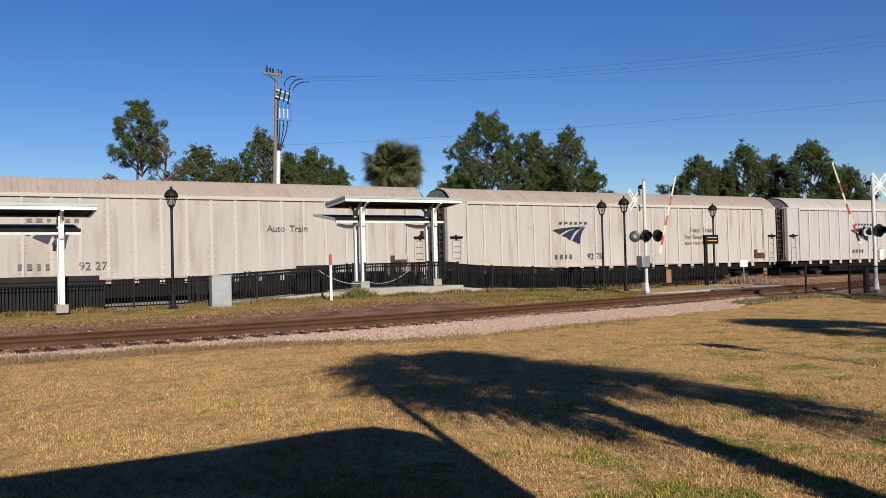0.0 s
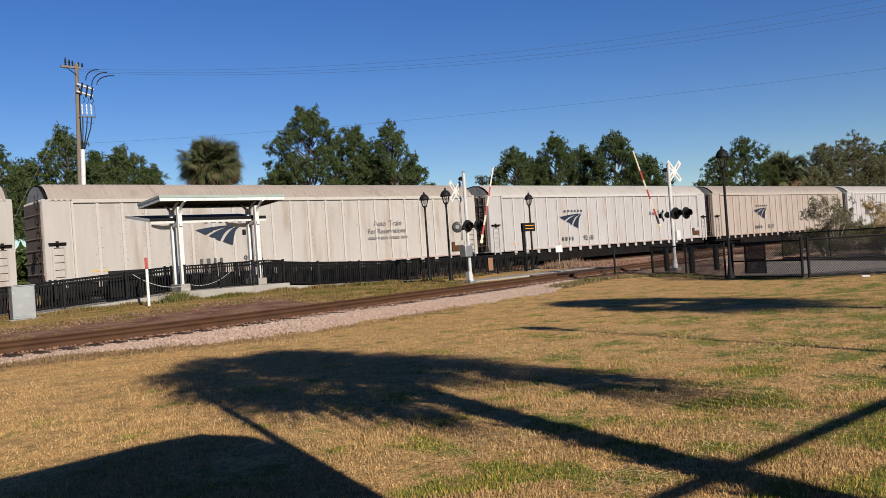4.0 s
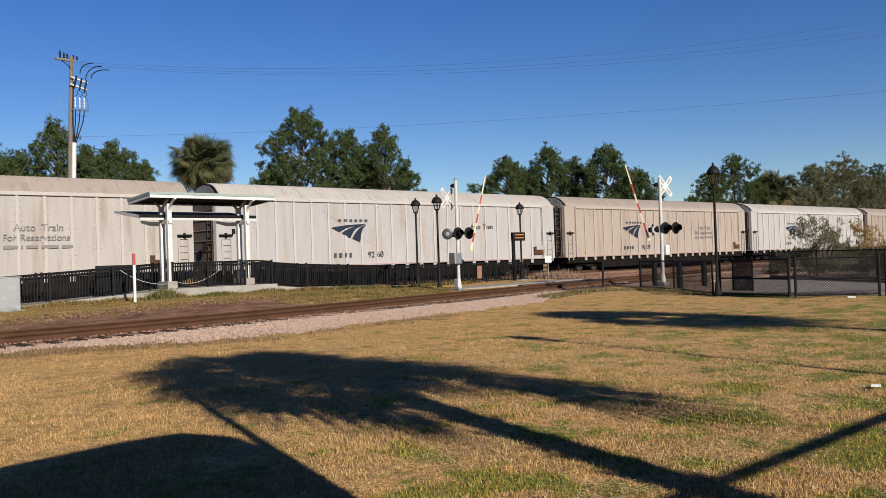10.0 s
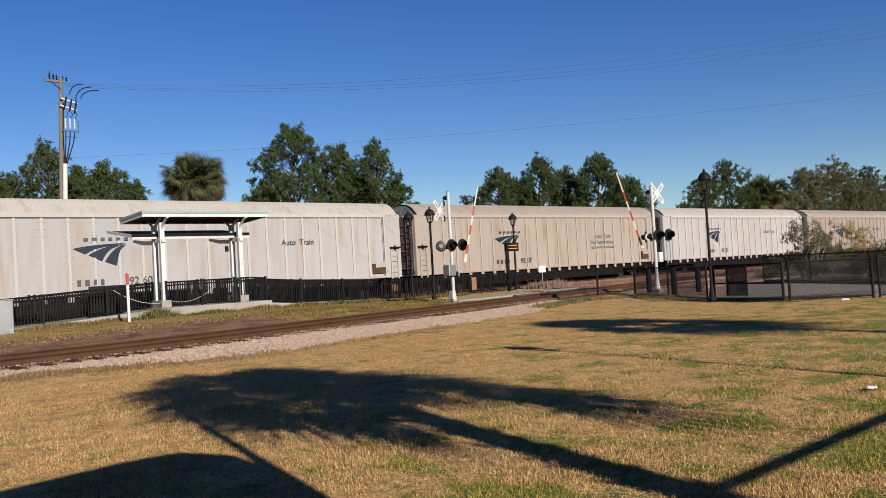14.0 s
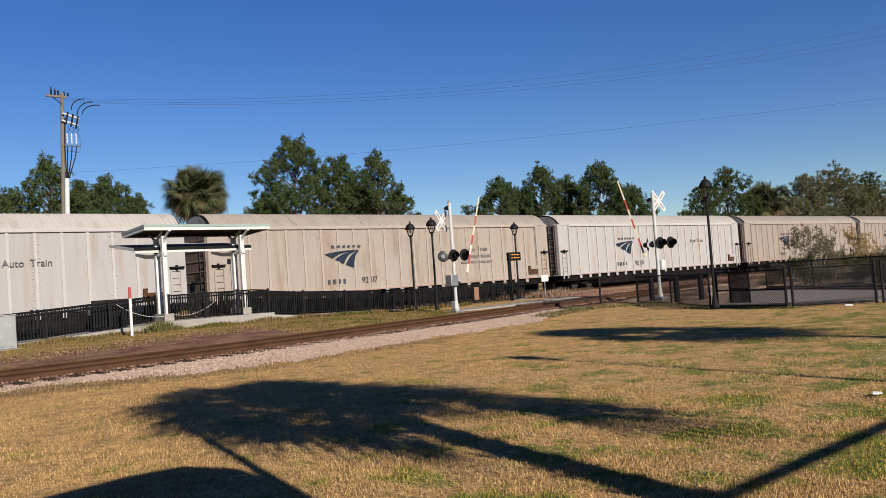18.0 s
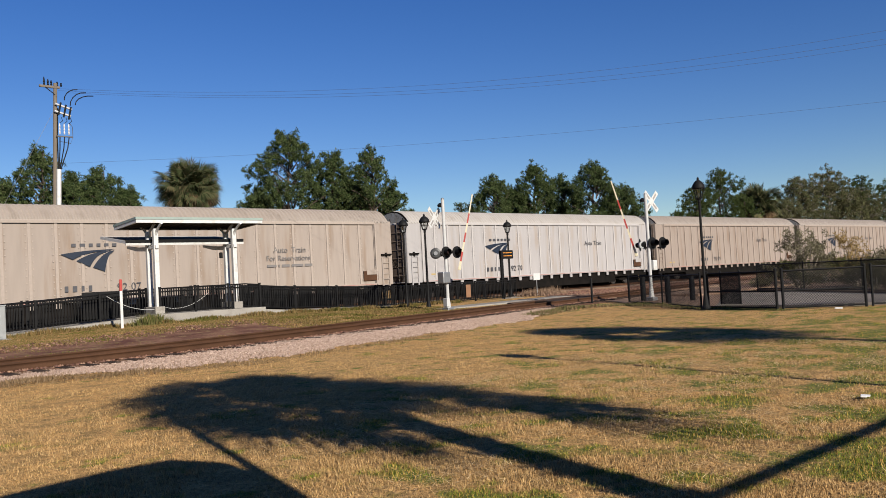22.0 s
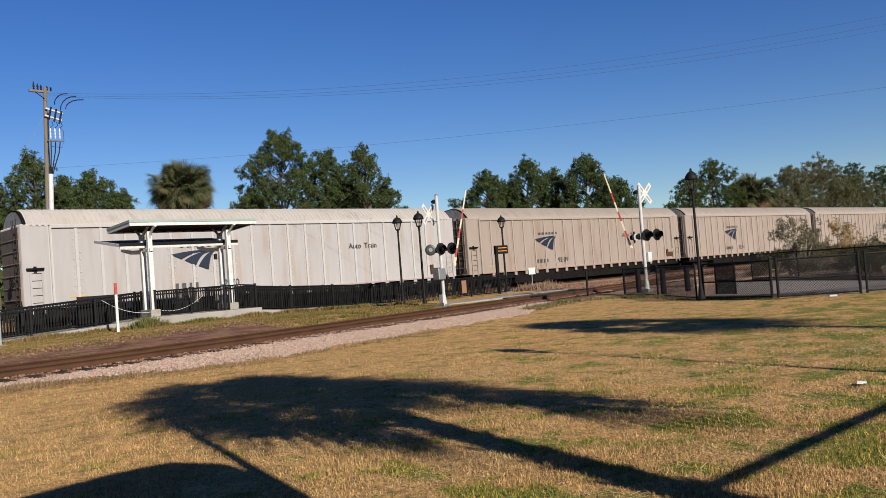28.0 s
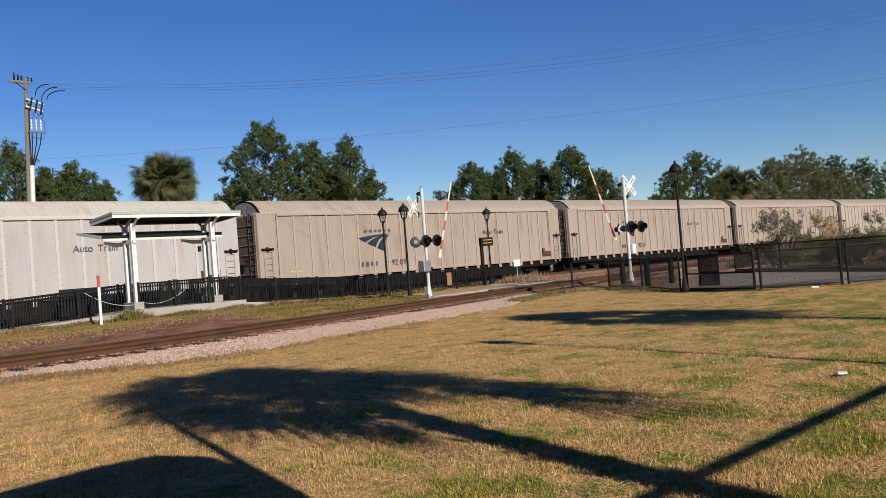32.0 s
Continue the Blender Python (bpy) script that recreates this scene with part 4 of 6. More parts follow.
def wire(name, label, a, b, sag, r, n=28):
    a, b = Vector(a), Vector(b)
    pts = [a.lerp(b, k / n) - Vector((0, 0, sag * (1 - (2 * k / n - 1) ** 2))) for k in range(n + 1)]
    tagged(new(name, as_mesh(name, tube(B(), pts, r, 4), "wire_grey")), label, "power line", group="overhead wires")


for k, (dy, dz) in enumerate(((-0.7, 0.12), (0.1, 0.06), (0.6, 0.0))):
    wire("power_line", "thin overhead power line across the sky", (15.3 + dy, 47.3, 13.05 + dz), (52 + dy * 2, 0, 13.6 + dz * 1.5), 2.3, 0.006)
wire("guard_wire", "thin lower overhead wire", (15.3, 47.2, 9.05), (50, 0, 9.1), 0.75, 0.005)
wire("guy_wire", "pale guy wire of the power pole", (15.3, 47.3, 12.3), (9.5, 49, 0.2), 0.0, 0.009, 4)


# ---- the train ----
CAR, BODY, HALF = 28.55, 13.62, 1.52


def car_roof(L):
    prof = []
    for k in range(13):
        a = -1 + k / 6
        prof.append((a * (HALF + 0.05), 4.98 + 0.81 * (1 - abs(a) ** 2.6)))
    prof = [(-HALF - 0.06, 4.90)] + prof + [(HALF + 0.06, 4.90)]
    xs, lift = [], []
    x = -L
    while x < L - 0.01:
        xs += [x, x + 0.11, x + 0.13, x + 0.24]
        lift += [0.0, 0.0, 0.05, 0.05]
        x += 0.26
    n = len(prof)
    v = np.array([(px, y * (1 + 0.4 * li), z + li) for px, li in zip(xs, lift) for y, z in prof])
    f = [(n * i + k, n * i + n + k, n * i + n + k + 1, n * i + k + 1) for i in range(len(xs) - 1) for k in range(n - 1)]
    return v, np.array(f)


def swoosh(k):
    """One of the three bands that sweep up to the right on the car side."""
    bm = B()
    up0, lo0, up1, lo1 = (((-1.28, 0.20), (-0.72, -0.06), (1.30, 0.42), (0.75, 0.33)), ((-0.56, -0.12), (0.06, -0.42), (1.12, 0.36), (0.78, 0.25)), ((0.20, -0.45), (0.76, -0.66), (1.25, 0.36), (1.10, 0.22)))[k]
    rows = []
    for (x0, z0), (x1, z1) in ((up0, up1), (lo0, lo1)):
        cx, cz = x0 + 0.42 * (x1 - x0), z0 + 0.92 * (z1 - z0)
        rows.append([bm.verts.new(((1 - f) ** 2 * x0 + 2 * f * (1 - f) * cx + f * f * x1, 0, (1 - f) ** 2 * z0 + 2 * f * (1 - f) * cz + f * f * z1)) for f in [j / 10 for j in range(11)]])
    for j in range(10):
        bm.faces.new((rows[1][j], rows[1][j + 1], rows[0][j + 1], rows[0][j]))
    return bm


def build_car():
    """Shared meshes of one autorack car. Local origin: middle of the car on the rail head; the lit side faces -y."""
    M = {}
    bm = B()
    box(bm, -BODY, BODY, -HALF, HALF, 1.10, 4.99, 0.06)
    M["body"] = as_mesh("body", bm)
    M["end_frame"] = as_mesh("end_frame", box(B(), BODY - 1.2, BODY + 0.02, -HALF - 0.05, HALF + 0.05, 1.05, 5.02, 0.04))
    v, f = car_roof(BODY - 0.25)
    M["roof"] = from_arrays("roof", v, f, "roof_tan")
    v2 = v.copy()
    M["roof_pale"] = from_arrays("roof", v2, f, "roof_pale")
    bm = B()
    box(bm, -0.065, 0.065, -HALF - 0.055, -HALF, 1.12, 4.86)
    painted_faces = len(bm.faces)
    for s in (-0.115, 0.115):
        for k in range(11):
            z = 1.42 + k * 0.32
            box(bm, s * 1.3 - 0.03, s * 1.3 + 0.03, -HALF - 0.03, -HALF - 0.005, z - 0.03, z + 0.03)
    bm.faces.ensure_lookup_table()
    for k in range(painted_faces, len(bm.faces)):
        bm.faces[k].material_index = 1
    M["post"] = as_mesh("side_post", bm)
    M["plain_post"] = as_mesh("side_post", box(B(), -0.065, 0.065, -HALF - 0.055, -HALF, 1.12, 4.86))
    M["seam_pipe"] = as_mesh("end_seam", rod(rod(B(), (0, -HALF - 0.07, 1.1), (0, -HALF - 0.07, 4.93), 0.05, sides=8), (-0.11, -HALF - 0.06, 1.1), (-0.11, -HALF - 0.06, 4.93), 0.02, sides=6))
    M["tab"] = as_mesh("sill_tab", box(B(), -0.13, 0.13, -HALF - 0.04, -HALF + 0.02, 0.80, 1.08))
    M["sill"] = as_mesh("side_sill", box(B(), -BODY + 1.3, BODY - 1.3, -HALF - 0.075, -HALF + 0.1, 1.06, 1.19, 0.01))
    M["eave"] = as_mesh("eave_strip", box(B(), -BODY + 1.3, BODY - 1.3, -HALF - 0.11, -HALF + 0.1, 4.82, 4.985, 0.015))
    M["line"] = as_mesh("red_line", box(B(), -BODY + 1.3, BODY - 1.3, -HALF - 0.079, -HALF - 0.074, 1.10, 1.13), "red_line")
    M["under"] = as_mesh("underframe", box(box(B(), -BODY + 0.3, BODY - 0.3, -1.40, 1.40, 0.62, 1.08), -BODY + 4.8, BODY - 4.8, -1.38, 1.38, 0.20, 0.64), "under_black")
    # centre sill hangs below the rail head as a dark block for underside shade
    M["sill_shade"] = as_mesh("centre_sill", box(B(), -BODY + 0.2, BODY - 0.2, -0.55, 0.55, -0.14, 0.66), "under_black")
    bm = B()
    prof = [(0.03, 1.15)]
    for k in range(6):
        z = 1.5 + k * 0.56
        prof += [(-0.03, z), (-0.055, z + 0.03), (-0.055, z + 0.06), (-0.03, z + 0.09)]
    prof += [(-0.03, 4.9), (0.03, 4.9)]
    sides = [[bm.verts.new((x, y, z)) for x, z in prof] for y in (-1.35, 1.35)]
    for j in range(len(prof)):
        bm.faces.new((sides[0][j], sides[0][(j + 1) % len(prof)], sides[1][(j + 1) % len(prof)], sides[1][j]))
    for sd in sides:
        bm.faces.new(sd)
    bmesh.ops.recalc_face_normals(bm, faces=bm.faces)
    M["door"] = as_mesh("end_door", bm, "car_end")
    bm = B()
    arch = [(-HALF, 4.95)] + [(a * HALF, 4.99 + 0.74 * (1 - abs(a) ** 2.6)) for a in (-0.9, -0.7, -0.4, 0, 0.4, 0.7, 0.9)] + [(HALF, 4.95)]
    for e in (-0.02, 0.02):
        bm.faces.new([bm.verts.new((e, y, z)) for y, z in arch])
    M["gable"] = as_mesh("roof_end", bm)
    bm = B()
    for y in (-1.2, -0.72):
        rod(bm, (0, y, 1.2), (0, y, 5.3), 0.02, sides=5)
    for k in range(11):
        rod(bm, (0, -1.2, 1.4 + k * 0.36), (0, -0.72, 1.4 + k * 0.36), 0.02, sides=5)
    M["rungs"] = as_mesh("end_rungs", bm, "steel_wheel")
    bm = B()
    tube(bm, [(0, 0.26 * math.cos(j * math.pi / 6), 0.26 * math.sin(j * math.pi / 6)) for j in range(13)], 0.022, 5)
    for j in range(3):
        rod(bm, (0, 0.26 * math.cos(j * 1.047), 0.26 * math.sin(j * 1.047)), (0, -0.26 * math.cos(j * 1.047), -0.26 * math.sin(j * 1.047)), 0.018, sides=5)
    rod(bm, (-0.02, 0, 0), (0.2, 0, 0), 0.03, sides=6)
    M["hand_wheel"] = as_mesh("brake_wheel", bm, "under_black")
    bm = B()
    pts = [(0, y * 1.02, z + 0.03) for y, z in arch]
    tube(bm, pts, 0.05, 6)
    M["hoop"] = as_mesh("end_hoop", bm, "under_black")
    bm = B()
    for s in (-0.26, 0.26):
        box(bm, s - 0.04, s + 0.04, -HALF - 0.12, -HALF - 0.05, 0.85, 2.75)
    for k in range(6):
        box(bm, -0.26, 0.26, -HALF - 0.115, -HALF - 0.085, 1.04 + k * 0.34, 1.09 + k * 0.34)
    M["ladder"] = as_mesh("ladder", bm)
    M["step"] = as_mesh("grab_step", box(box(B(), -0.38, 0.38, -HALF - 0.2, -HALF - 0.03, 2.88, 2.98, 0.01), -0.06, 0.06, -HALF - 0.12, -HALF - 0.03, 2.75, 3.05), "under_black")
    bm = B()
    box(bm, -0.55, 0.55, -HALF - 0.10, -HALF - 0.03, 1.36, 1.95)
    M["brake_box"] = as_mesh("brake_housing", bm, "rust_rail")
    M["brake_plate"] = as_mesh("brake_plate", box(B(), -0.32, 0.42, -HALF - 0.115, -HALF - 0.10, 1.72, 2.02, 0.01))
    M["strip"] = as_mesh("yellow_strip", box(B(), -0.4, 0.4, -HALF - 0.014, -HALF - 0.004, 1.52, 1.60), "yellow")
    bm = B()
    for y in (-1.0, 1.0):
        box(bm, -1.35, 1.35, y - 0.09, y + 0.09, 0.42, 0.68, 0.03)
        box(bm, -0.45, 0.45, y - 0.12, y + 0.12, 0.28, 0.82, 0.04)
    box(bm, -0.25, 0.25, -1.1, 1.1, 0.5, 0.85)
    M["truck"] = as_mesh("truck", bm, "under_black")
    bm = lathe(B(), [(0.40, -0.815), (0.42, -0.805), (0.42, -0.70), (0.46, -0.695), (0.46, -0.67), (0.11, -0.66), (0.085, -0.64), (0.085, 0.64), (0.11, 0.66), (0.46, 0.67), (0.46, 0.695), (0.42, 0.70), (0.42, 0.805), (0.40, 0.815)], 20)
    for k in range(5):
        a = k * 1.2566
        for e in (-0.815, 0.815):
            box(bm, 0.22 * math.cos(a) - 0.035, 0.22 * math.cos(a) + 0.035, 0.22 * math.sin(a) - 0.035, 0.22 * math.sin(a) + 0.035, e - 0.015, e + 0.015)
    bm.transform(Matrix.Rotation(radians(90), 4, "X"))
    M["wheel"] = as_mesh("wheelset", bm, "steel_wheel")
    M["coupler"] = as_mesh("coupler", box(box(B(), 0, 0.75, -0.12, 0.12, 0.72, 0.95, 0.03), 0.55, 0.92, -0.18, 0.18, 0.68, 1.0, 0.04), "under_black")
    for k in range(3):
        M["swoosh%d" % k] = as_mesh("sign_band", swoosh(k), "logo_blue")
    M["auto"] = word_row(("Auto", "Train"), 0.46, "ink", 0.26)
    M["auto_faint"] = word_row(("Auto", "Train"), 0.46, "ink_soft", 0.26)
    M["res"] = word_row(("For", "Reservations"), 0.42, "ink_soft", 0.16)
    return M


def bar_row(x, widths, step, half):
    """Places and widths of plain bars that stand for letters."""
    row = []
    for w in widths:
        row.append((x + w / 2, w, half))
        x += w + step
    return row


NAME_ROW = bar_row(-0.92, (0.20, 0.24, 0.18, 0.18, 0.20, 0.20), 0.185, 0.075)
MARK_ROW = bar_row(-0.73, (0.16, 0.20, 0.13, 0.15), 0.205, 0.135)
PHONE_ROW = bar_row(-1.5, (0.6, 0.08, 0.5, 0.75, 0.5), 0.14, 0.07)
BARS = {}


def bar(w, half, material):
    if (w, half, material) not in BARS:
        BARS[w, half, material] = as_mesh("bar", box(B(), -w / 2, w / 2, -0.004, 0.004, -half, half), material)
    return BARS[w, half, material]


CM = build_car()
WHEELS = []
PAINT = {}


def painted(key, material):
    """The shared mesh of a car part in that paint."""
    if (key, material) not in PAINT:
        me = CM[key].copy()
        me.materials.clear()
        me.materials.append(MATS[material])
        if key == "post":
            me.materials.append(MATS["seam"])
        PAINT[key, material] = me
    return PAINT[key, material]


def autorack(number, paint, roof, lines, label, shift):
    car = thing("autorack_car", label, "rail car", group="cars of the train")
    P = lambda nm, me, at=None, parent=None, lab="": part(nm, me, None, parent or car, lab, at)
    P("body", painted("body", paint))
    P("roof", CM["roof" if roof == "roof_tan" else "roof_pale"], lab="ribbed dusty roof")
    P("side_sill", painted("sill", paint))
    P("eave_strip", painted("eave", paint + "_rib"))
    P("red_line", CM["line"], lab="thin red line along the sill")
    for k in range(-9, 11):
        x = -0.62 + k * 1.175
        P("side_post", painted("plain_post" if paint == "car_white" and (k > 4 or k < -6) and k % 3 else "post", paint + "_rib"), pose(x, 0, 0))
        P("sill_tab", painted("tab", paint), pose(x, 0, 0))
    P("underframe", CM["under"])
    P("centre_sill", CM["sill_shade"])
    for e in (-1, 1):
        P("end_frame", painted("end_frame", paint), pose(0, 0, 0, 0, 0, 0 if e > 0 else 180))
        P("end_door", CM["door"], pose(e * (BODY + 0.05), 0, 0, 0, 0, 0 if e < 0 else 180), lab="dark brown end door")
        P("end_rungs", CM["rungs"], pose(e * (BODY + 0.10), 0, 0, 0, 0, 0 if e < 0 else 180), lab="pale ladder rungs")
        if e < 0:
            P("brake_wheel", CM["hand_wheel"], pose(e * (BODY + 0.24), -0.55, 2.35), lab="dark hand brake wheel")
        P("roof_end", painted("gable", "gable_grey"), pose(e * (BODY - 0.1), 0, 0))
        if e < 0:
            P("end_hoop", CM["hoop"], pose(e * (BODY - 0.15), 0, 0))
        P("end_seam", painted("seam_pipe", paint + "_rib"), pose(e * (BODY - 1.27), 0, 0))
        P("ladder", painted("ladder", paint), pose(e * (BODY - 0.55), 0, 0))
        P("grab_step", CM["step"], pose(e * (BODY - 0.5), 0, 0))
        P("coupler", CM["coupler"], pose(e * (BODY + 0.05), 0, 0, 0, 0, 0 if e > 0 else 180))
        tr = P("truck", CM["truck"], pose(e * (BODY - 3.4), 0, 0))
        for dx in (-0.9, 0.9):
            WHEELS.append((P("wheelset", CM["wheel"], pose(dx, 0, 0.42), tr), dx))
    bk = P("brake_housing", CM["brake_box"], pose(BODY - 1.75, 0, 0))
    P("brake_plate", painted("brake_plate", paint), None, bk)
    P("yellow_strip", CM["strip"], pose(-BODY + 2.4, 0, 0))
    face = -HALF - 0.062
    ls = P("blue_sign", CM["swoosh0"], pose(-5.05 + shift, face, 3.14), lab="dark blue three-band sign")
    P("sign_band", CM["swoosh1"], pose(0, 0, 0), ls)
    P("sign_band", CM["swoosh2"], pose(0, 0, 0), ls)
    for dx, w, h in NAME_ROW:
        P("name_bar", bar(w, h, "ink"), pose(-4.9 + shift + dx, face, 3.77))
    for dx, w, h in MARK_ROW:
        P("mark_bar", bar(w, h, "ink"), pose(-5.46 + shift + dx, face, 1.70))
    for me, dx in word_row(number.split(), 0.52, "ink", 0.2):
        P("car_number", me, pose(-3.13 + shift + dx, face, 1.53, 90, 0, 0))
    if lines == 1:
        for me, dx in CM["auto"]:
            P("lettering", me, pose(6.05 + shift + dx, face, 3.26, 90, 0, 0))
    else:
        for me, dx in CM["auto_faint"]:
            P("lettering", me, pose(6.14 + shift + dx, face, 3.20, 90, 0, 0))
        for me, dx in CM["res"]:
            P("lettering", me, pose(6.07 + shift + dx, face, 2.75, 90, 0, 0))
        for dx, w, h in PHONE_ROW:
            P("number_bar", bar(w, h, "ink_soft"), pose(6.14 + shift + dx, face, 2.46))
    return car


CREAM = "cream autorack rail car with a tan ribbed roof"
TAN = "dusty tan autorack rail car with a tan ribbed roof"
# cars seen on the right: the dimmer light there is in their paint
DIM_TAN = "dull brownish autorack rail car, paint darkened for dim light, with a dusty roof"
WHITE = "cleaner white autorack rail car with a pale roof"
CARS = [("92  27", "car_cream", "roof_tan", 1), ("92  75", "car_cream", "roof_tan", 3), ("92  60", "car_white", "roof_pale", 1), ("92  07", "car_tan", "roof_tan", 3), ("92  70", "car_white", "roof_pale", 1),
        ("92  09", "car_tan_dim", "roof_tan", 1), ("92  16", "car_tan_dim", "roof_tan", 1), ("92  31", "car_tan_dim", "roof_tan", 3), ("92  44", "car_tan", "roof_tan", 1), ("92  12", "car_tan_dim", "roof_tan", 1)]
SHIFT = (-0.5, 0.0, 0.0, 0.0, -0.2, -0.2, -0.15, 0.0, 0.0, 0.0)
TRAIN = [autorack(n, p, r, k, {"car_cream": CREAM, "car_tan": TAN, "car_tan_dim": DIM_TAN}.get(p, WHITE), d) for (n, p, r, k), d in zip(CARS, SHIFT)]


# ---- trees ----
def leaf_mesh(name, blobs, per_blob, size, needles, material, seed, hollow=0.35):
    """A crown: tufts of thin leaves scattered in rough blobs (x, y, z, rx, ry, rz), thinner inside, uneven outside."""
    rng = np.random.default_rng(seed)
    tufts = []
    for bx, by, bz, rx, ry, rz in blobs:
        n = int(1.5 * per_blob * (rx * ry * rz) ** 0.6)
        d = rng.normal(size=(n, 3))
        d /= np.linalg.norm(d, axis=1)[:, None]
        r = hollow + (1 - hollow) * rng.uniform(0, 1, n) ** 0.6
        lump = 1 + 0.22 * np.sin(d[:, 0] * 5 + bx) * np.sin(d[:, 1] * 4 + by) + 0.18 * np.sin(d[:, 2] * 7 + bz)
        clumps = np.array([bx, by, bz]) + d * (r * lump)[:, None] * np.array([rx, ry, rz])
        many = 9
        c = np.repeat(clumps[::many], many, axis=0)
        tufts.append(c + rng.normal(size=c.shape) * size * 0.5)
    c = np.concatenate(tufts)
    n = len(c)
    d = rng.normal(size=(n, needles, 3)) + np.array([0, 0, 0.25])
    d /= np.linalg.norm(d, axis=2)[:, :, None]
    side = np.cross(d, rng.normal(size=(n, needles, 3)))
    side /= np.linalg.norm(side, axis=2)[:, :, None] + 1e-6
    ln = size * rng.uniform(0.6, 1.3, (n, needles, 1))
    w = ln * 0.10
    root = c[:, None, :]
    v = np.stack([root + d * ln * 0.1 - side * w, root + d * ln * 0.1 + side * w, root + d * ln], 2)
    v = v.reshape(-1, 3)
    f = np.arange(len(v)).reshape(-1, 3)
    return from_arrays(name, v, f, material)


def limbs(bm, blobs, top, r, rng, sway=0.3, twigs=3):
    """Tapered trunk, with a limb to each blob."""
    n = 7
    pts = [Vector((sway * math.sin(k * 0.9 + r * 9) * k / n, sway * math.cos(k * 1.3) * k / n, top * k / n)) for k in range(n + 1)]
    for k in range(n):
        rod(bm, pts[k], pts[k + 1], r * (1 - 0.8 * k / n), r * (1 - 0.8 * (k + 1) / n), 8)
    for bx, by, bz, rx, ry, rz in blobs:
        z0 = min(top * 0.9, max(top * 0.25, bz - 0.55 * math.hypot(bx, by) - 0.4))
        a = pts[0].lerp(pts[-1], z0 / top)
        b = Vector((bx, by, bz))
        m = a.lerp(b, 0.55) + Vector((0, 0, 0.25))
        rod(bm, a, m, r * 0.34, r * 0.2, 6)
        rod(bm, m, b, r * 0.2, r * 0.07, 6)
        for _ in range(twigs):
            q = b + Vector((rng.uniform(-rx, rx), rng.uniform(-ry, ry), rng.uniform(-rz * 0.3, rz))) * 0.75
            rod(bm, m.lerp(b, 0.6), q, r * 0.09, r * 0.03, 5)


def tree(name, label, az, dist, top, spread, low, material, seed, category="tree", blobs_n=20, size=0.25, per=86, trunk=0.24, bark="bark", shape=1.0, needles=9, ground_z=0.2, twigs=3, puff=1.0):
    """az, dist: bearing and distance from the eye; top: height; spread: half width; low: where the crown begins."""
    rng = random.Random(seed)
    a = radians(az)
    tr = thing(name, label, category, pose(dist * math.sin(a), dist * math.cos(a), ground_z))
    blobs = []
    for k in range(blobs_n):
        f = (k + 0.5) / blobs_n
        z = low + (top - low - 0.6 - 0.2 * spread) * f
        wid = spread * (math.sin(math.pi * min(1.0, 0.18 + 0.80 * f)) ** 0.8 if shape == 1.0 else (1.08 - f) ** shape)
        an = k * 2.4 + rng.uniform(-0.5, 0.5)
        rr = wid * rng.uniform(0.3, 1.02) ** (0.7 if puff < 1 else 1.0)
        s = spread * rng.uniform(0.34, 0.52) * puff
        blobs.append((rr * math.cos(an), rr * math.sin(an), z, s, s, s * rng.uniform(0.6, 0.85)))
    blobs.append((0, 0, top - 0.85, spread * 0.3, spread * 0.28, 0.6))
    bm = B()
    limbs(bm, blobs, top - 0.8, trunk, rng, twigs=twigs)
    part("trunk", bm, bark, tr)
    part("crown", leaf_mesh("crown", blobs, per, size, needles, material, seed), None, tr)
    return tr


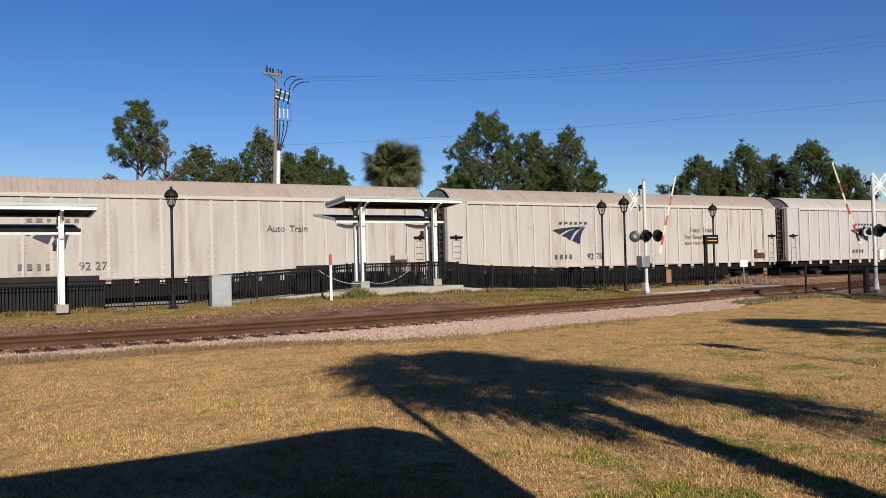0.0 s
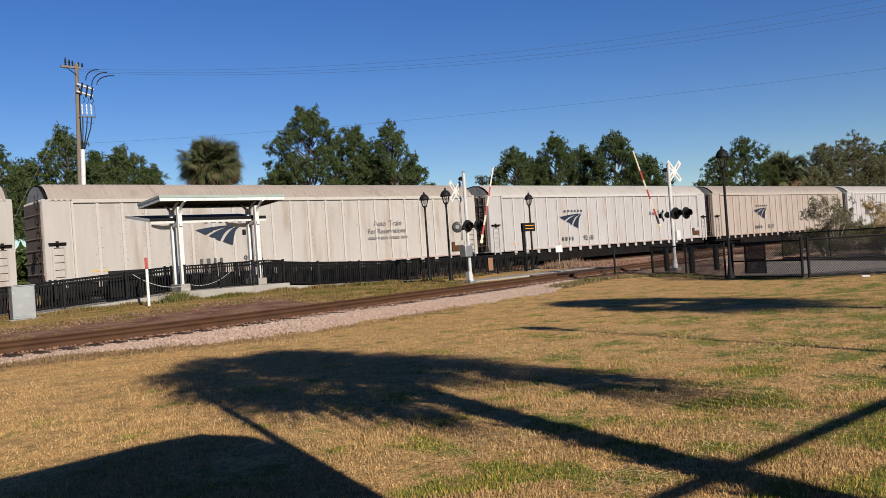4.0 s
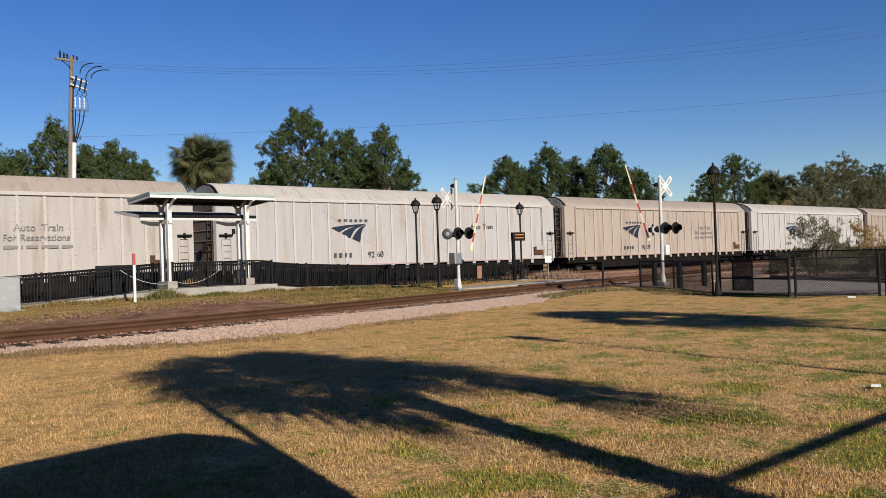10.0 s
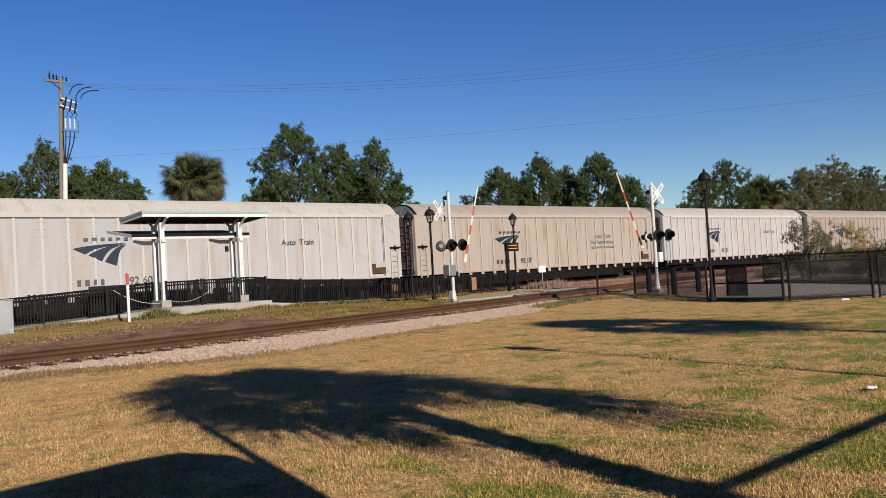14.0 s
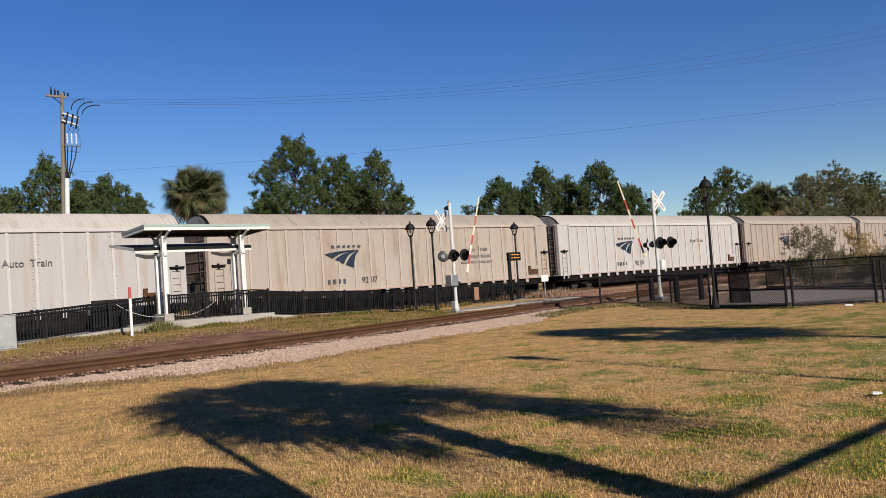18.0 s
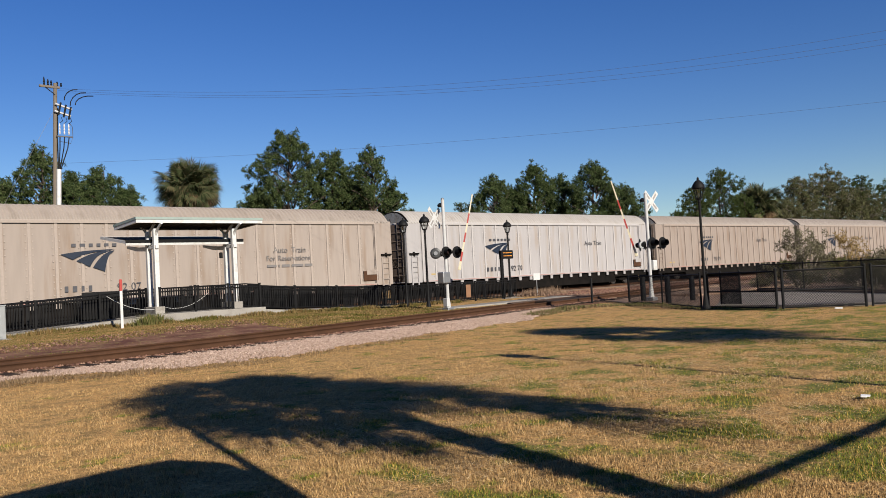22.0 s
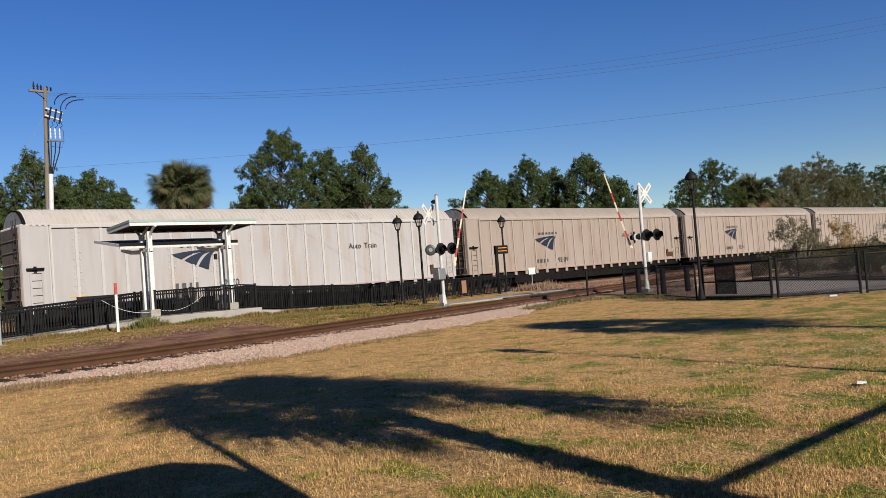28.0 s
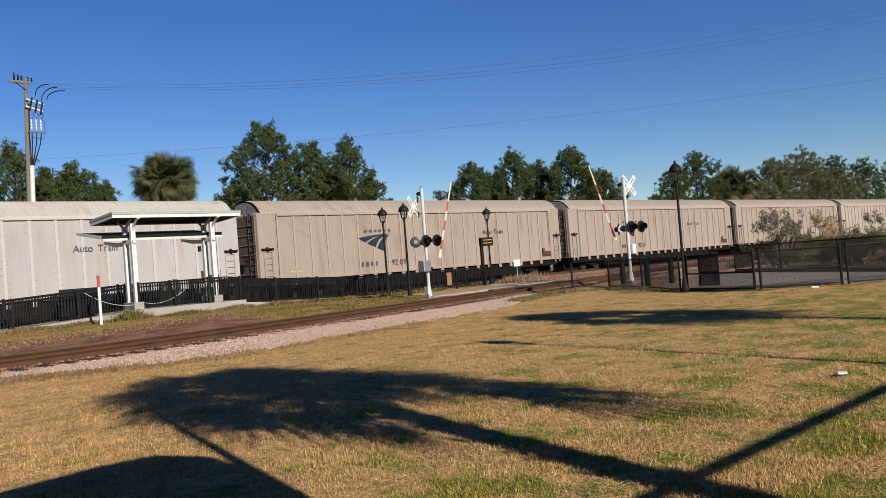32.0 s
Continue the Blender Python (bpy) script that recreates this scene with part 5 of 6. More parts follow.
def palm(name, label, at, top, crown, seed, fronds=46, dead=16, trunk=0.2, lean=0.0, rise=(-48, 85), fan=0.5, broad=0.044, reach=(0.42, 0.55), hang=(), boots=0):
    """Cabbage palm: fan leaves of stiff pointed blades on arching stalks."""
    rng = random.Random(seed)
    pl = thing(name, label, "palm tree", at)
    prof = [(trunk * 1.25, -0.1), (trunk, 0.5)] + [(trunk * (1 + 0.06 * (k % 2)), 0.5 + (top - 0.6) * k / 16) for k in range(1, 17)] + [(trunk * 1.5, top - 0.1), (trunk * 0.8, top + 0.4)]
    bm = lathe(B(), prof, 10)
    for v in bm.verts:
        v.co.x += lean * max(0.0, v.co.z / top) ** 2
    for k in range(boots):
        z, an = 0.8 + (top - 1.0) * k / boots, k * 2.39996
        o = Vector((lean * (z / top) ** 2, 0, z))
        out = Vector((math.cos(an), math.sin(an), 0))
        rod(bm, o + out * trunk * 0.8, o + out * (trunk + rng.uniform(0.05, 0.13)) + Vector((0, 0, rng.uniform(0.12, 0.26))), 0.05, 0.03, 5)
    part("trunk", bm, "bark_pale", pl)
    for kind, count, material in (("crown", fronds, "palm_fronds"), ("dead_fronds", dead, "palm_dead")):
        vs, fs = [], []
        for k in range(count):
            az = k * 2.39996 + rng.uniform(-0.2, 0.2)
            el = radians(rng.uniform(*rise) if kind == "crown" else rng.uniform(-78, -25))
            ln, blade = crown * rng.uniform(*reach), crown * fan
            if kind == "crown" and rise[0] < -60:
                el = math.asin(rng.uniform(-0.8, 1.0))
                ln = crown * rng.uniform(0.10, 0.68)
            if kind == "crown" and k < len(hang):
                az, el, ln, blade = radians(hang[k][0]), radians(hang[k][1]), hang[k][2], hang[k][3]
            d = Vector((math.cos(az) * math.cos(el), math.sin(az) * math.cos(el), math.sin(el)))
            o = Vector((lean, 0, top))
            hub = o + d * ln
            up_v = Vector((-math.cos(az) * math.sin(el), -math.sin(az) * math.sin(el), math.cos(el)))
            sd = d.cross(up_v)
            if fan < 0.45 or k < len(hang):
                roll = rng.uniform(-1.3, 1.3)
                sd, up_v = sd * math.cos(roll) + up_v * math.sin(roll), up_v * math.cos(roll) - sd * math.sin(roll)
            i = len(vs)
            vs += [o - sd * 0.02, o + sd * 0.02, hub + sd * 0.012, hub - sd * 0.012]
            fs += [(i, i + 1, i + 2), (i, i + 2, i + 3)]
            blades = 18
            for b in range(blades):
                th = radians(-118 + 236 * b / (blades - 1))
                dirv = (d * math.cos(th) + sd * math.sin(th)).normalized()
                bl = blade * (0.72 + 0.28 * math.cos(th)) * rng.uniform(0.9, 1.08)
                mid = hub + dirv * bl * 0.55 + up_v * 0.05
                tip = hub + dirv * bl + Vector((0, 0, -0.28 * bl * rng.uniform(0.5, 1.3) * (0.35 if el > 0.4 else 1.0)))
                w = dirv.cross(up_v).normalized() * crown * broad * fan
                i = len(vs)
                vs += [hub, mid + w, tip, mid - w]
                fs += [(i, i + 1, i + 3), (i + 1, i + 2, i + 3)]
        part(kind, from_arrays(kind, np.array([tuple(v) for v in vs]), np.array(fs), material), None, pl)
    return pl


def at_bearing(az, dist, z=0.2):
    a = radians(az)
    return pose(dist * math.sin(a), dist * math.cos(a), z)


PINE = "tall loose-crowned pine with dark green needle tufts behind the train"
tree("pine_tree", "tall pine with a bare trunk and partly browned lower limbs", 8.9, 74, 16.8, 2.35, 10.6, "pine_needles", 11, per=125, trunk=0.2, blobs_n=40, puff=0.66, twigs=1)
tree("pine_tree", "pine with browned needles behind the train", 7.0, 75, 10.5, 1.6, 7.0, "pine_brown", 12, per=60, blobs_n=9)
tree("pine_tree", "pine with browned needles behind the train", 10.4, 73, 13.4, 1.5, 7.5, "pine_brown", 13, per=60, blobs_n=10)
for az, d, top, sp, low, sd in ((12.7, 78, 13.5, 2.69, 5.5, 21), (14.6, 80, 12.5, 2.46, 5.5, 22), (16.8, 78, 14.9, 2.46, 6.0, 23), (18.6, 79, 12.9, 2.69, 5.0, 24), (20.3, 80, 13.5, 2.91, 5.0, 25), (21.9, 80, 11.8, 2.46, 4.5, 26)):
    tree("pine_tree", "dense dark green pine behind the train", az, d, top, sp * 1.12, low, "pine_needles", sd, per=128, blobs_n=44, puff=0.66, twigs=1)
for az, d, top, sp, low, sd in ((32.3, 80, 16.4, 3.3, 7.0, 31), (30.3, 80, 11.0, 1.6, 7.2, 36), (35.2, 82, 14.7, 2.5, 6.5, 32), (37.9, 81, 14.5, 2.4, 6.5, 33), (36.5, 86, 12.5, 2.2, 6.5, 34), (39.2, 83, 11.2, 1.4, 6.0, 35)):
    tree("pine_tree", PINE, az, d, top + 0.4, sp * 1.30, low, "pine_needles", sd, per=112, blobs_n=50, puff=0.60, twigs=1)
tree("pine_tree", "small dark conifer top behind the train", 43.9, 92, 10.4, 0.9, 6.0, "oak_leaves", 40, per=50, blobs_n=8, shape=0.8)
for az, d, top, sp, low, sd in ((46.4, 92, 12.9, 2.81, 6.0, 41), (49.2, 93, 14.1, 2.70, 6.0, 42), (51.0, 95, 12.8, 2.38, 6.0, 44), (53.2, 92, 13.7, 2.92, 6.0, 43), (55.2, 94, 11.1, 2.16, 5.5, 45), (47.8, 96, 11.7, 2.48, 5.5, 46)):
    tree("pine_tree", "broad dark green pine behind the train", az, d, top, sp * 1.12, low, "pine_needles", sd, per=128, blobs_n=44, puff=0.66, twigs=1)
for az, d, top, sp, low, sd in ((59.9, 110, 11.8, 2.5, 5.5, 51), (61.4, 114, 14.1, 3.1, 6.2, 52), (58.6, 108, 8.8, 1.2, 5.3, 53), (62.7, 118, 11.1, 2.4, 5.0, 54)):
    tree("oak_tree", "dense dark green tree behind the train", az, d, top, sp, low, "oak_leaves", sd, per=91)
for az, d, top, sp, low, sd in ((66.2, 135, 14.1, 3.4, 6.0, 61), (67.9, 145, 15.4, 3.9, 6.3, 62), (65.3, 130, 10.4, 2.5, 5.8, 63), (69.6, 157, 13.2, 3.9, 5.9, 64)):
    tree("bare_tree", "brownish half-bare winter tree behind the train", az, d, top, sp * 1.25, low, "bare_twigs", sd, per=62, twigs=14, bark="bark_pale", trunk=0.28, size=0.30)
for az, d, top, sp, low, sd in ((69.7, 158, 15.4, 2.8, 7.8, 71), (71.3, 172, 15.4, 4.3, 6.1, 72), (73.2, 192, 16.3, 4.8, 6.6, 73)):
    tree("oak_tree", "dark green tree in the distance", az, d, top, sp, low, "oak_leaves", sd, per=74)
palm("palm_tree", "cabbage palm with a dense round crown and hanging brown fronds", at_bearing(25.75, 60, 0.2), 8.75, 2.75, 81, fronds=270, dead=26, rise=(-66, 88), fan=0.33, broad=0.052)
palm("palm_tree", "cabbage palm with yellowing lower fronds in the distance", at_bearing(63.8, 121, 0.2), 9.2, 3.75, 82, fronds=110, dead=18, rise=(-66, 88), fan=0.36, broad=0.05)


def far_woods():
    """A low hazy belt of woods far behind the line, joined: it only shows in the gaps."""
    rng = np.random.default_rng(33)
    n = 9500
    x = rng.uniform(-190, 330, n)
    top = 6.0 + 1.6 * np.sin(x * 0.11) + 1.2 * np.sin(x * 0.37 + 1)
    c = np.stack([x, 128 + rng.uniform(-5, 5, n), rng.uniform(0.1, 1, n) ** 0.7 * top], 1)
    d = rng.normal(size=(n, 9, 3))
    e = np.cross(d, rng.normal(size=(n, 9, 3)))
    d /= np.linalg.norm(d, axis=2)[:, :, None]
    e /= np.linalg.norm(e, axis=2)[:, :, None]
    o = c[:, None, :] + rng.normal(size=(n, 9, 3)) * 0.5
    v = np.stack([o - e * 0.5, o + e * 0.5, o + d * 1.6], 2).reshape(-1, 3)
    tagged(new("far_woods", from_arrays("far_woods", v, np.arange(len(v)).reshape(-1, 3), "oak_leaves")), "low dark belt of woods far behind the train", "woods", kind="stuff")


far_woods()


def shrub(name, label, x, y, h, w, material, seed, per=30, size=0.20):
    rng = random.Random(seed)
    sh = thing(name, label, "shrub", pose(x, y, height(x, y)))
    blobs = [(rng.uniform(-w, w) * 0.7, rng.uniform(-w, w) * 0.5, h * rng.uniform(0.25, 0.85), w * 0.4, w * 0.4, h * 0.2) for _ in range(9)]
    bm = B()
    for b in blobs:
        rod(bm, (b[0] * 0.15, b[1] * 0.15, -0.1), (b[0] * 0.5, b[1] * 0.5, b[2] * 0.55), 0.05, 0.03, 5)
        rod(bm, (b[0] * 0.5, b[1] * 0.5, b[2] * 0.55), b[:3], 0.03, 0.012, 5)
    part("stem", bm, "bark_pale", sh)
    part("leaves", leaf_mesh("leaves", blobs, per * 3, size, 6, material, seed, 0.1), None, sh)


shrub("shrub", "loose grey-green shrub behind the chain-link fence", 50.5, 22.0, 3.5, 2.1, "shrub_grey", 91)
shrub("shrub", "loose grey-green shrub behind the chain-link fence", 53.5, 22.3, 2.6, 1.8, "shrub_grey", 92)
shrub("shrub", "golden dry shrub behind the chain-link fence", 53.5, 20.6, 3.0, 1.5, "shrub_gold", 93)
shrub("shrub", "grey-green shrub behind the chain-link fence", 54.5, 18.6, 3.0, 2.0, "shrub_grey", 94)
shrub("shrub", "low brown shrub on the verge", 45.5, 22.5, 1.2, 1.4, "shrub_grey", 95)
shrub("shrub", "low brown shrub on the verge", 49.0, 20.5, 1.3, 1.6, "shrub_grey", 96)


for k in range(7):
    f = k * 2.1 - 4
    x, y = 36.6 + 0.61 * f + 0.8 * (k % 3), 11.9 + 0.79 * f - 0.5 * (k % 3)
    shrub("shrub", "low olive-brown brush beyond the asphalt drive", x, y, 1.1 + 0.25 * (k * 7 % 3), 1.5, "shrub_olive", 101 + k, 40, 0.15)
for k, (x, y, h, w) in enumerate(((50.2, 22.8, 1.6, 1.6), (52.3, 20.6, 1.8, 1.9), (54.6, 18.4, 1.7, 1.9), (56.5, 16.8, 1.8, 1.9))):
    shrub("shrub", "low dark green shrub beyond the asphalt drive", x, y, h, w, "green_weed", 121 + k, 44, 0.17)



# ---- grass ----
def blades(name, label, material, count, place, tall, wide, category="grass", thatch=0.15):
    rng = np.random.default_rng(17)
    p = place(rng, count)
    n = len(p)
    a = rng.uniform(0, 6.283, n)
    flat = rng.uniform(0, 1, n) < thatch
    worn = 0.5 + 0.3 * np.sin(p[:, 0] * 2.9 + 1.7 * np.sin(p[:, 1] * 1.3)) + 0.3 * np.sin(p[:, 1] * 3.7 + 2.1 * np.sin(p[:, 0] * 0.9))
    flat |= rng.uniform(0, 1, n) < (0.5 - worn)
    h = tall * rng.uniform(0.4, 1.35, n) * (0.7 + 0.6 * worn) * np.where(flat, 0.3, 1.0)
    lean = np.where(flat, rng.uniform(0.8, 2.2, n) * tall, rng.uniform(0.05, 0.7, n) * h)
    b = rng.uniform(0, 6.283, n)
    w = wide * rng.uniform(0.6, 1.4, n) * (1 + np.hypot(p[:, 0], p[:, 1]) / 24)
    off = np.stack([np.cos(a) * w, np.sin(a) * w, np.zeros(n)], 1)
    tip = p + np.stack([np.cos(b) * lean, np.sin(b) * lean, h], 1)
    v = np.stack([p - off, p + off, tip], 1).reshape(-1, 3)
    tagged(new(name, from_arrays(name, v, np.arange(3 * n).reshape(-1, 3), material)), label, category, kind="stuff")


def lawn_place(rng, n):
    r = 3.6 * (31 / 3.6) ** rng.uniform(0, 1, n)
    az = np.radians(rng.uniform(1, 76, n))
    m = n // 7
    pick = rng.integers(0, m, n)
    clump = rng.uniform(0, 1, n) < 0.6
    x, y = r * np.sin(az), r * np.cos(az)
    x = np.where(clump, x[pick] + rng.normal(0, 0.018, n) * (1 + r[pick] / 8), x)
    y = np.where(clump, y[pick] + rng.normal(0, 0.018, n) * (1 + r[pick] / 8), y)
    keep = y < np.array([siding(v) for v in x]) - 3.3
    x, y = x[keep], y[keep]
    return np.stack([x, y, np.array([height(a, b) for a, b in zip(x, y)]) - 0.004], 1)


def edge_place(rng, n):
    x = rng.uniform(-2, 27, n)
    c = np.array([siding(v) for v in x])
    y = 22.5 + 9.9 * rng.uniform(0, 1, n) ** 0.6
    keep = y > c + np.clip(16 - x, 1.9, 4.7) * 0.7 + rng.uniform(0, 1, n) * np.clip(18 - x, 1.0, 3.0)
    x, y, c = x[keep], y[keep], c[keep]
    return np.stack([x, y, np.maximum(np.array([height(a, b) for a, b in zip(x, y)]), np.where((x < 15.1) & (y < c + 5.7), 0.172, 0.0)) - 0.004], 1)


def clump_place(rng, n):
    x = 38.8 + rng.normal(0, 0.55, n)
    y = 33.4 + rng.normal(0, 0.5, n)
    return np.stack([x, y, np.full(n, 0.2)], 1)


def fence_place(rng, n):
    t = rng.uniform(0, 1, n)
    x = np.where(t < 0.5, 25.6 + t * 2.2 + rng.normal(0, 0.1, n), 26.7 + (t - 0.5) * 9 + rng.normal(0, 0.15, n))
    y = np.where(t < 0.5, 12 + t * 6.4, 15.2 + (t - 0.5) * 13) + rng.normal(0, 0.12, n)
    return np.stack([x, y, np.zeros(n)], 1)


blades("lawn_grass", "short dry tan grass blades with green patches", "grass_blades", 720000, lawn_place, 0.032, 0.0034, thatch=0.52)
def straw_place(rng, n):
    m = 90
    cx, cy = rng.uniform(4.5, 18, m), rng.uniform(1.5, 10.0, m)
    pick = rng.integers(0, m, n)
    x, y = cx[pick] + rng.normal(0, 0.42, n), cy[pick] + rng.normal(0, 0.22, n)
    return np.stack([x, y, np.array([height(a, b) for a, b in zip(x, y)]) + 0.012], 1)


blades("cut_straw", "loose pale straw left on the mown lawn", "straw", 26000, straw_place, 0.075, 0.0026, thatch=1.1)
blades("verge_grass", "uneven dry grass along the track and the bank", "verge_blades", 110000, edge_place, 0.034, 0.007, thatch=0.4)
def ramp_place(rng, n):
    x = rng.uniform(0, 31, n)
    y = np.where((x > 13.4) & (x < 18.8), 31.6, 32.65) - np.abs(rng.normal(0, 0.16, n))
    return np.stack([x, y, np.array([height(a, b) for a, b in zip(x, y)]) - 0.004], 1)


blades("platform_weeds", "ragged green and tan weeds along the foot of the platform", "verge_blades", 16000, ramp_place, 0.15, 0.011)
def weed_place(rng, n):
    x = rng.uniform(-4, 16, n)
    hold = rng.uniform(0, 1, n) < np.clip((11 - x) / 9, 0.12, 1)
    x = x[hold]
    k = np.clip((x - 3.0) / 6.0, 0.32, 1)
    y = np.array([siding(v) for v in x]) - 1.7 - 2.35 * k - rng.normal(0, 0.26, len(x))
    return np.stack([x, y, np.array([height(a, b) for a, b in zip(x, y)]) - 0.004], 1)


def sparse_place(rng, n):
    x = rng.uniform(-2, 26, n)
    m = n // 12
    pick = rng.integers(0, m, n)
    y = np.array([siding(v) for v in x]) + 1.9 + 4.6 * rng.uniform(0, 1, n) ** 0.8
    x, y = x[pick] + rng.normal(0, 0.10, n), y[pick] + rng.normal(0, 0.10, n)
    return np.stack([x, y, np.maximum(0.165, np.array([height(a, b) for a, b in zip(x, y)]) + 0.01)], 1)


blades("sparse_weeds", "sparse dry tufts on the stony strip behind the siding", "verge_blades", 26000, sparse_place, 0.06, 0.009)
blades("dry_weeds", "brown dry weeds at the foot of the stone shoulder", "dry_weed", 52000, weed_place, 0.075, 0.006, thatch=0.6)
blades("dry_tussock", "tall dry tan grass tussock beside the crossing", "dry_grass", 4200, clump_place, 0.36, 0.008)
def corner_place(rng, n):
    return np.stack([13.45 + rng.normal(0, 0.28, n), 31.62 + rng.normal(0, 0.14, n), np.full(n, 0.2)], 1)


def roadside_place(rng, n):
    t = rng.uniform(0, 1, n)
    m = n // 40
    t = np.where(rng.uniform(0, 1, n) < 0.75, t[rng.integers(0, m, n)], t)
    x = np.interp(t, (0, 0.35, 0.55, 0.75, 1), (22.8, 27.0, 29.6, 29.2, 27.0)) + rng.normal(0, 0.2, n)
    y = np.interp(t, (0, 0.35, 0.55, 0.75, 1), (20.1, 21.5, 21.0, 18.7, 16.2)) + rng.normal(0, 0.2, n)
    return np.stack([x, y, np.array([height(a, b) for a, b in zip(x, y)]) - 0.004], 1)


blades("roadside_weeds", "ragged green and brown weeds where the lawn meets the crossing", "green_weed", 3500, roadside_place, 0.10, 0.010)
blades("roadside_thatch", "brown dead weeds where the lawn meets the crossing", "dry_weed", 11000, roadside_place, 0.08, 0.009, thatch=0.5)
blades("corner_weeds", "green weed clump at the corner of the shelter slab", "green_weed", 2600, corner_place, 0.42, 0.016)
blades("fence_weeds", "green weeds along the foot of the chain-link fence", "green_weed", 5000, fence_place, 0.08, 0.009)
lt = tagged(new("litter", as_mesh("litter", box(box(B(), -0.10, 0.10, -0.025, 0.025, 0.0, 0.015, 0.004), -0.02, 0.12, -0.05, 0.0, 0.0, 0.012, 0.003), "paper")), "scrap of white litter on the grass", "litter")
lt.matrix_basis = pose(9.7, 3.72, 0.022, 2, 3, 20) @ Matrix.Diagonal((1.1, 1.3, 1.0, 1))
lt2 = tagged(new("litter", lt.data), "scrap of white litter at the foot of the gate", "litter")
lt2.matrix_basis = pose(25.6, 10.35, 0.03, 0, 0, 110) @ Matrix.Diagonal((1.0, 1.4, 3.5, 1))

# ---- behind the camera: what casts the shadows on the lawn ----
bd = thing("station_building", "low stucco building with a flat overhanging roof", "building")
cube("wall", "stucco", bd, (-14, 0.9, -9, -1.6, 0, 3.15))
bm = B()
RZ, OFF = 3.2, 3.2 / math.tan(SUN_EL)
sx, sy = math.sin(SUN_AZ) * OFF, math.cos(SUN_AZ) * OFF
pts = [(-14 - sx, 7.45 - sy), (1.8 - sx, 7.62 - sy), (2.9 - sx, 7.78 - sy), (3.4 - sx, 7.72 - sy), (3.66 - sx, 7.1 - sy), (3.6 - sx, 6.3 - sy), (3.25 - sx, 4.6 - sy), (2.4 - sx, -2.5), (2.4 - sx, -10), (-14 - sx, -10)]
lo = [bm.verts.new((x, y, RZ - 0.12)) for x, y in pts]
hi = [bm.verts.new((x, y, RZ)) for x, y in pts]
bm.faces.new(hi)
bm.faces.new(lo[::-1])
for k in range(len(pts)):
    bm.faces.new((lo[k], lo[(k + 1) % len(pts)], hi[(k + 1) % len(pts)], hi[k]))
part("roof", bm, "concrete", bd)
fp = thing("slender_pole", "slender grey pole that leans away from the building", "pole", pose(2.16, 0.35, 0))
part("shaft", rod(B(), (0, 0, -0.1), (0.765, 0, 5.1), 0.075, 0.05, 10), "aluminium", fp)
part("cap", lathe(B(), [(0.06, 5.1), (0.06, 5.14), (0.02, 5.18)], 10, (0.765, 0)), "aluminium", fp)
